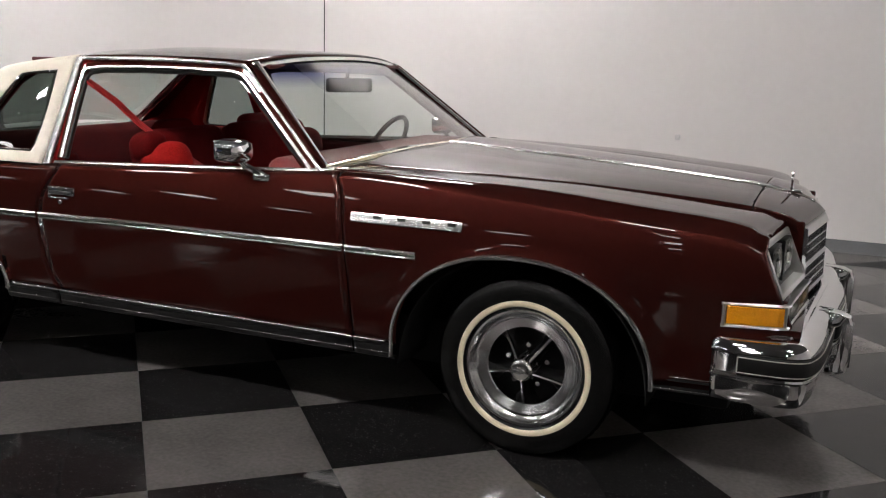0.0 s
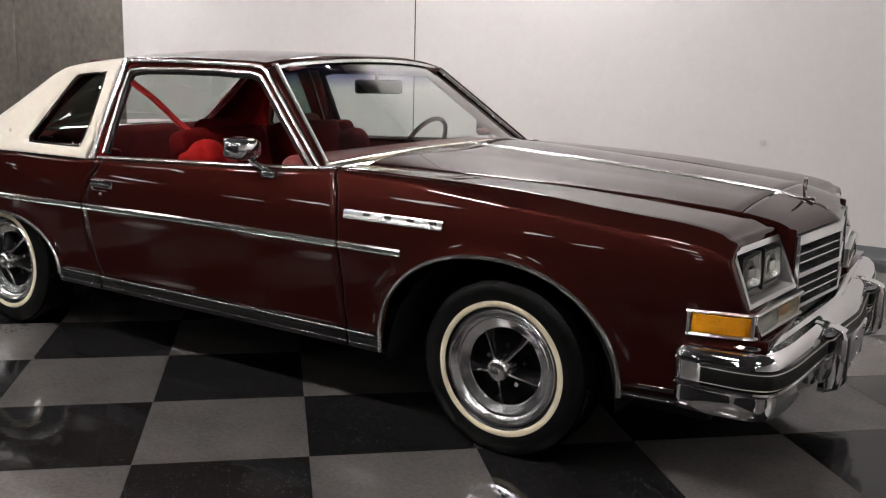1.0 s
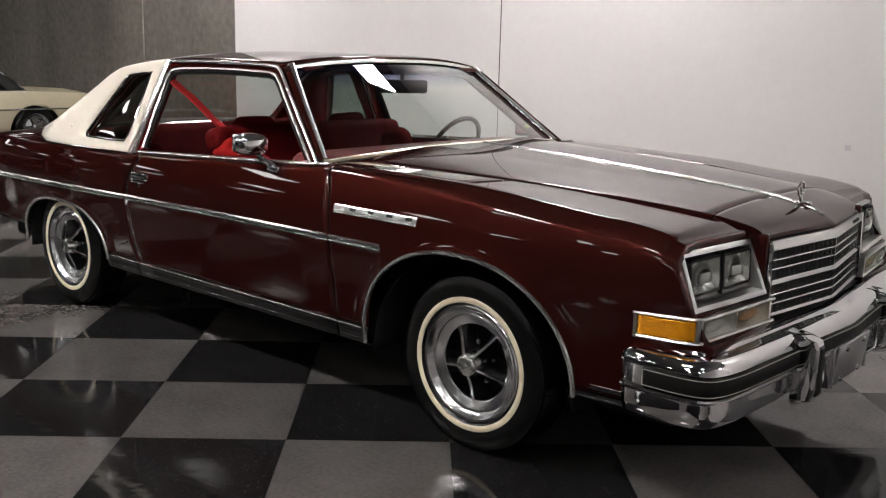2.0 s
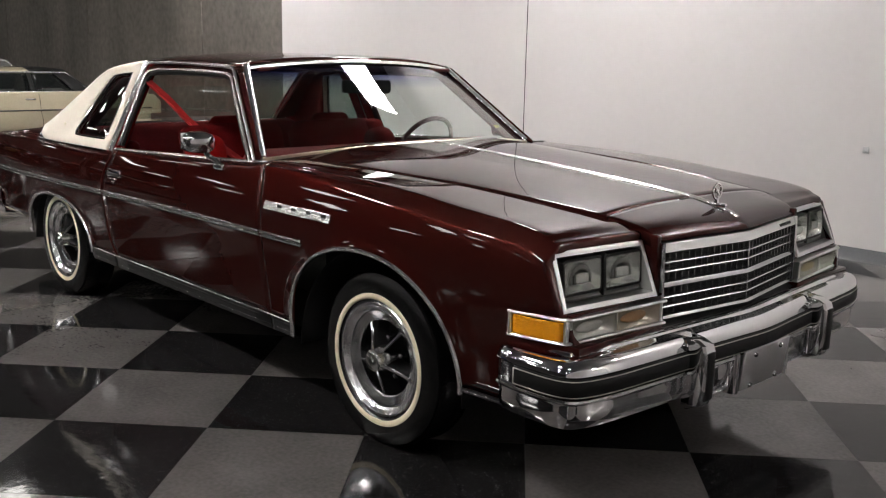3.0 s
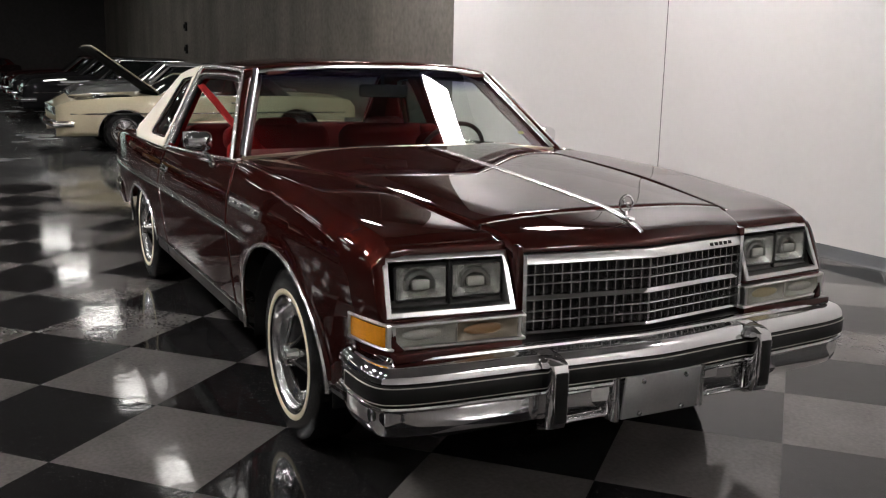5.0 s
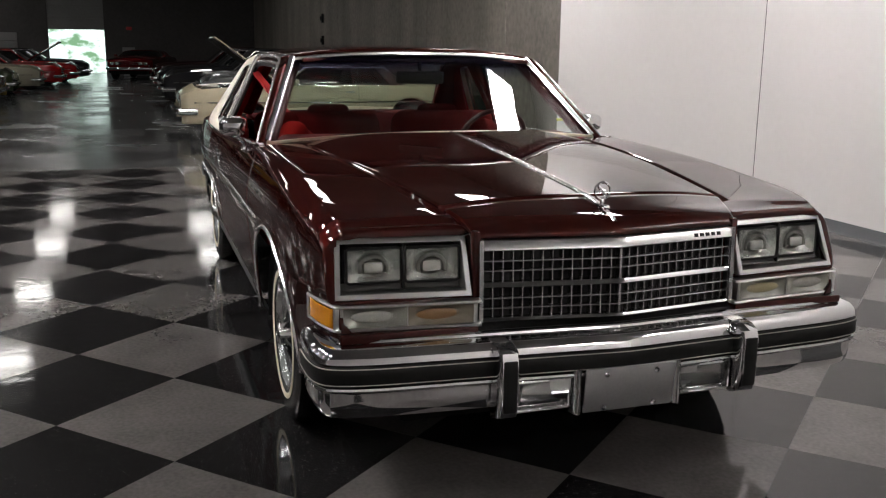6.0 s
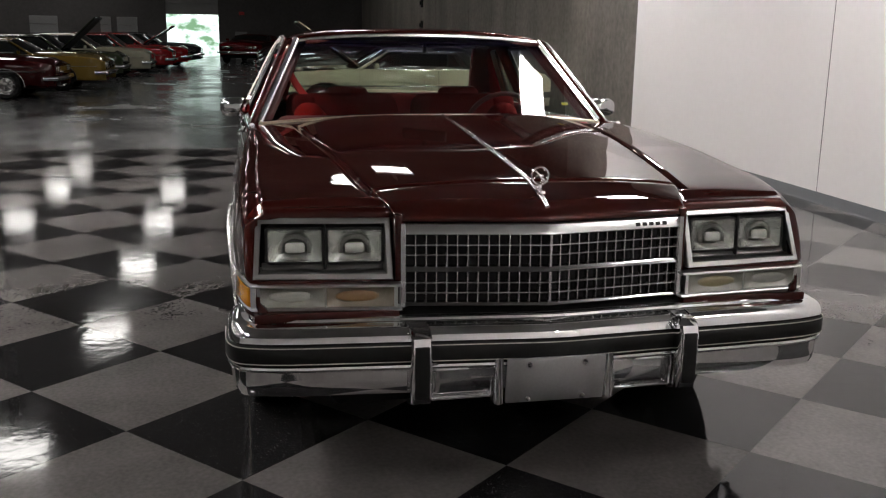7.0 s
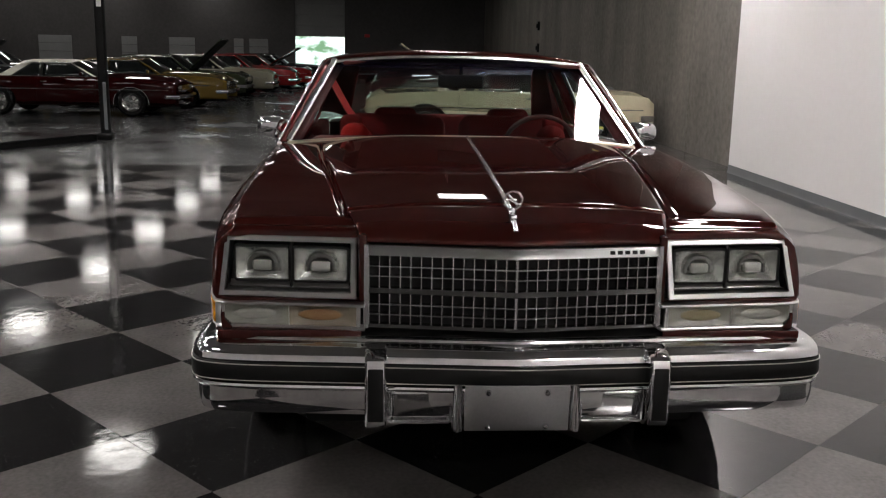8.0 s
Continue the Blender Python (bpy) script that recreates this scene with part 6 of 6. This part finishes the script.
parked_car(pose(-38.0, -0.75, 0, 0, 0, -15), C["deep_red"], "deep red car parked askew by the end wall", 4.7, height=1.16)
# opposite row
parked_car(pose(-16.95, -6.95, 0, 0, 0, 90) @ Matrix.Scale(0.90, 4), C["maroon"], "dark red convertible with white soft top", 5.1, 2.0, 1.24, C["white_top"], cabin=(0.30, 0.06, -0.36, -0.56), posts=False)
parked_car(pose(-19.7, -6.50, 0, 0, 0, 90) @ Matrix.Scale(0.90, 4), C["gold"], "gold hardtop parked nose to the aisle", 5.3, 2.0, 1.27)
parked_car(pose(-23.0, -6.5, 0, 0, 0, 90) @ Matrix.Scale(0.90, 4), C["green"], "dark olive green car with raised hood", 5.2, hood_up=0.75)
parked_car(pose(-25.9, -6.1, 0, 0, 0, 90) @ Matrix.Scale(0.90, 4), C["ivory"], "ivory car parked nose to the aisle", 5.2)
parked_car(pose(-28.8, -5.7, 0, 0, 0, 90) @ Matrix.Scale(0.90, 4), C["red"], "bright red car parked nose to the aisle", 5.2)
parked_car(pose(-31.7, -5.4, 0, 0, 0, 90) @ Matrix.Scale(0.90, 4), C["red"], "red car with raised dark hood near the raised door", 5.2, hood_up=0.55)
parked_car(pose(-34.6, -5.1, 0, 0, 0, 90) @ Matrix.Scale(0.90, 4), C["dark"], "dark car parked near the raised door", 5.2)
parked_car(pose(-20.5, -13.2, 0, 0, 0, 90) @ Matrix.Scale(0.90, 4), C["blue"], "blue car in the second row", 5.2, hood_up=0.7)
parked_car(pose(-23.8, -13.0, 0, 0, 0, 90) @ Matrix.Scale(0.90, 4), C["dark"], "black car in the second row", 5.2, hood_up=0.6)
parked_car(pose(-27.0, -12.8, 0, 0, 0, 90) @ Matrix.Scale(0.90, 4), C["silver"], "silver car in the second row", 5.2)

# ---- black post with low kerb ----
post = empty("post", "black painted steel post with vertical white lettering", "post", "", pose(-11.15, -4.70, 0))
bm = bmesh.new()
box(bm, (0, 0, TOP / 2), (0.13, 0.13, TOP - 0.01), 0.012)
part("shaft", bm, "post", post)
bm = bmesh.new()
box(bm, (0, 0, 0.05), (0.24, 0.24, 0.10), 0.02)
part("base", bm, "post", post)
for k in range(6):
    bm = bmesh.new()
    box(bm, (0.068, 0.01, 2.9 - 0.17 * k), (0.004, 0.07, 0.11), 0.001, 1)
    part("letter_bar", bm, "sign_white", post, "illegible white letter")
bm = bmesh.new()
box(bm, (0.068, 0.03, 0.52), (0.004, 0.05, 0.72), 0.001, 1)
part("pale_strip", bm, "baseboard", post, "pale strip on the lower post")
bm = bmesh.new()
sweep([(-11.02, -4.86, 0.0), (-10.32, -5.22, 0.0), (-9.55, -5.70, 0.0), (-8.1, -6.75, 0)], [(-0.08, -0.005), (-0.07, 0.09), (0.07, 0.09), (0.08, -0.005)], bm=bm)
tagged(part("floor_kerb", bm, "kerb"), "low black kerb on the hall floor by the post", "kerb")
bm = bmesh.new()
box(bm, (FAR + 0.05, -1.25, 2.05), (0.06, 0.24, 0.14), 0.01)
tagged(part("exit_sign", bm, "sign_red"), "small red sign on the end wall", "sign")
# small wall plate on the white wall
bm = bmesh.new()
box(bm, (-0.31, WALL - 0.008, 0.835), (0.045, 0.016, 0.045), 0.005)
box(bm, (-0.30, WALL - 0.022, 0.83), (0.014, 0.02, 0.014), 0.003)
tagged(part("wall_hook", bm, "lamp_housing"), "tiny pale hook on the white wall", "hook")


# ---- checkered tile floor ----
TILE, ANGLE = 0.6226, radians(42.29)
T1, T2 = Vector((math.cos(ANGLE), math.sin(ANGLE))), Vector((-math.sin(ANGLE), math.cos(ANGLE)))
OFF1, OFF2 = -1.1115, -1.9975
TX0, TX1, TY0, TY1 = -8.08, EAST - 0.002, -11.0, WALL - 0.001


def clip_poly(poly, ax, lim, keep_more):
    out = []
    for i, p in enumerate(poly):
        q = poly[(i + 1) % len(poly)]
        pin = p[ax] >= lim if keep_more else p[ax] <= lim
        qin = q[ax] >= lim if keep_more else q[ax] <= lim
        if pin:
            out.append(p)
        if pin != qin:
            s = (lim - p[ax]) / (q[ax] - p[ax])
            out.append(tuple(a + (b - a) * s for a, b in zip(p, q)))
    return out


def tile_mesh(bm, poly, c, drop=0.0):
    """A thin tile with a hairline joint all round."""
    n = len(poly)
    cx = Vector((sum(p[0] for p in poly) / n, sum(p[1] for p in poly) / n))
    top = [bm.verts.new((*(cx + (Vector(p) - cx) * (1 - 0.0010 / 0.3) - c), 0.0)) for p in poly]
    low = [bm.verts.new((*(cx + (Vector(p) - cx) * (1 - 0.0010 / 0.3) - c), -0.0012)) for p in poly]
    bm.faces.new(top)
    for i in range(n):
        bm.faces.new((top[i], low[i], low[(i + 1) % n], top[(i + 1) % n]))


tiled = slab("floor_tiled", "grout", TX0, TX1, TY0, TY1, -0.0055, -0.0013, "checkered black and grey waxed tile floor")
cells = []
for i in range(-40, 40):
    for j in range(-40, 40):
        cs = [(OFF1 + i + a, OFF2 + j + b) for a, b in ((0, 0), (1, 0), (1, 1), (0, 1))]
        poly = [tuple((T1 * a + T2 * b) * TILE) for a, b in cs]
        whole = poly
        for ax, lim, more in ((0, TX0, True), (0, TX1, False), (1, TY0, True), (1, TY1, False)):
            poly = clip_poly(poly, ax, lim, more) if poly else poly
        if len(poly) > 2:
            c = Vector((sum(p[0] for p in whole) / 4, sum(p[1] for p in whole) / 4))
            cells.append(((c - Vector((0.2, -0.9))).length, i, j, poly, c, all(p in whole for p in poly)))
cells.sort(key=lambda k: k[0])
meshes, rest, count = {}, {0: bmesh.new(), 1: bmesh.new()}, 0
for dist, i, j, poly, c, whole in cells:
    grey = (i + j) % 2
    if whole and count < 300:
        count += 1
        if grey not in meshes:
            bm = bmesh.new()
            tile_mesh(bm, poly, c)
            bmesh.ops.recalc_face_normals(bm, faces=bm.faces)
            me = bpy.data.meshes.new("tile")
            bm.to_mesh(me)
            bm.free()
            me.materials.append(M["tile_grey" if grey else "tile_black"])
            meshes[grey] = me
        t = new("tile", meshes[grey])
        t.location = (c.x, c.y, 0)
        t.parent = tiled
    else:
        tile_mesh(rest[grey], poly, Vector((0, 0)))
for grey, bm in rest.items():
    tagged(part("tiles_beyond", bm, "tile_grey" if grey else "tile_black", tiled, smooth=False), kind="stuff")
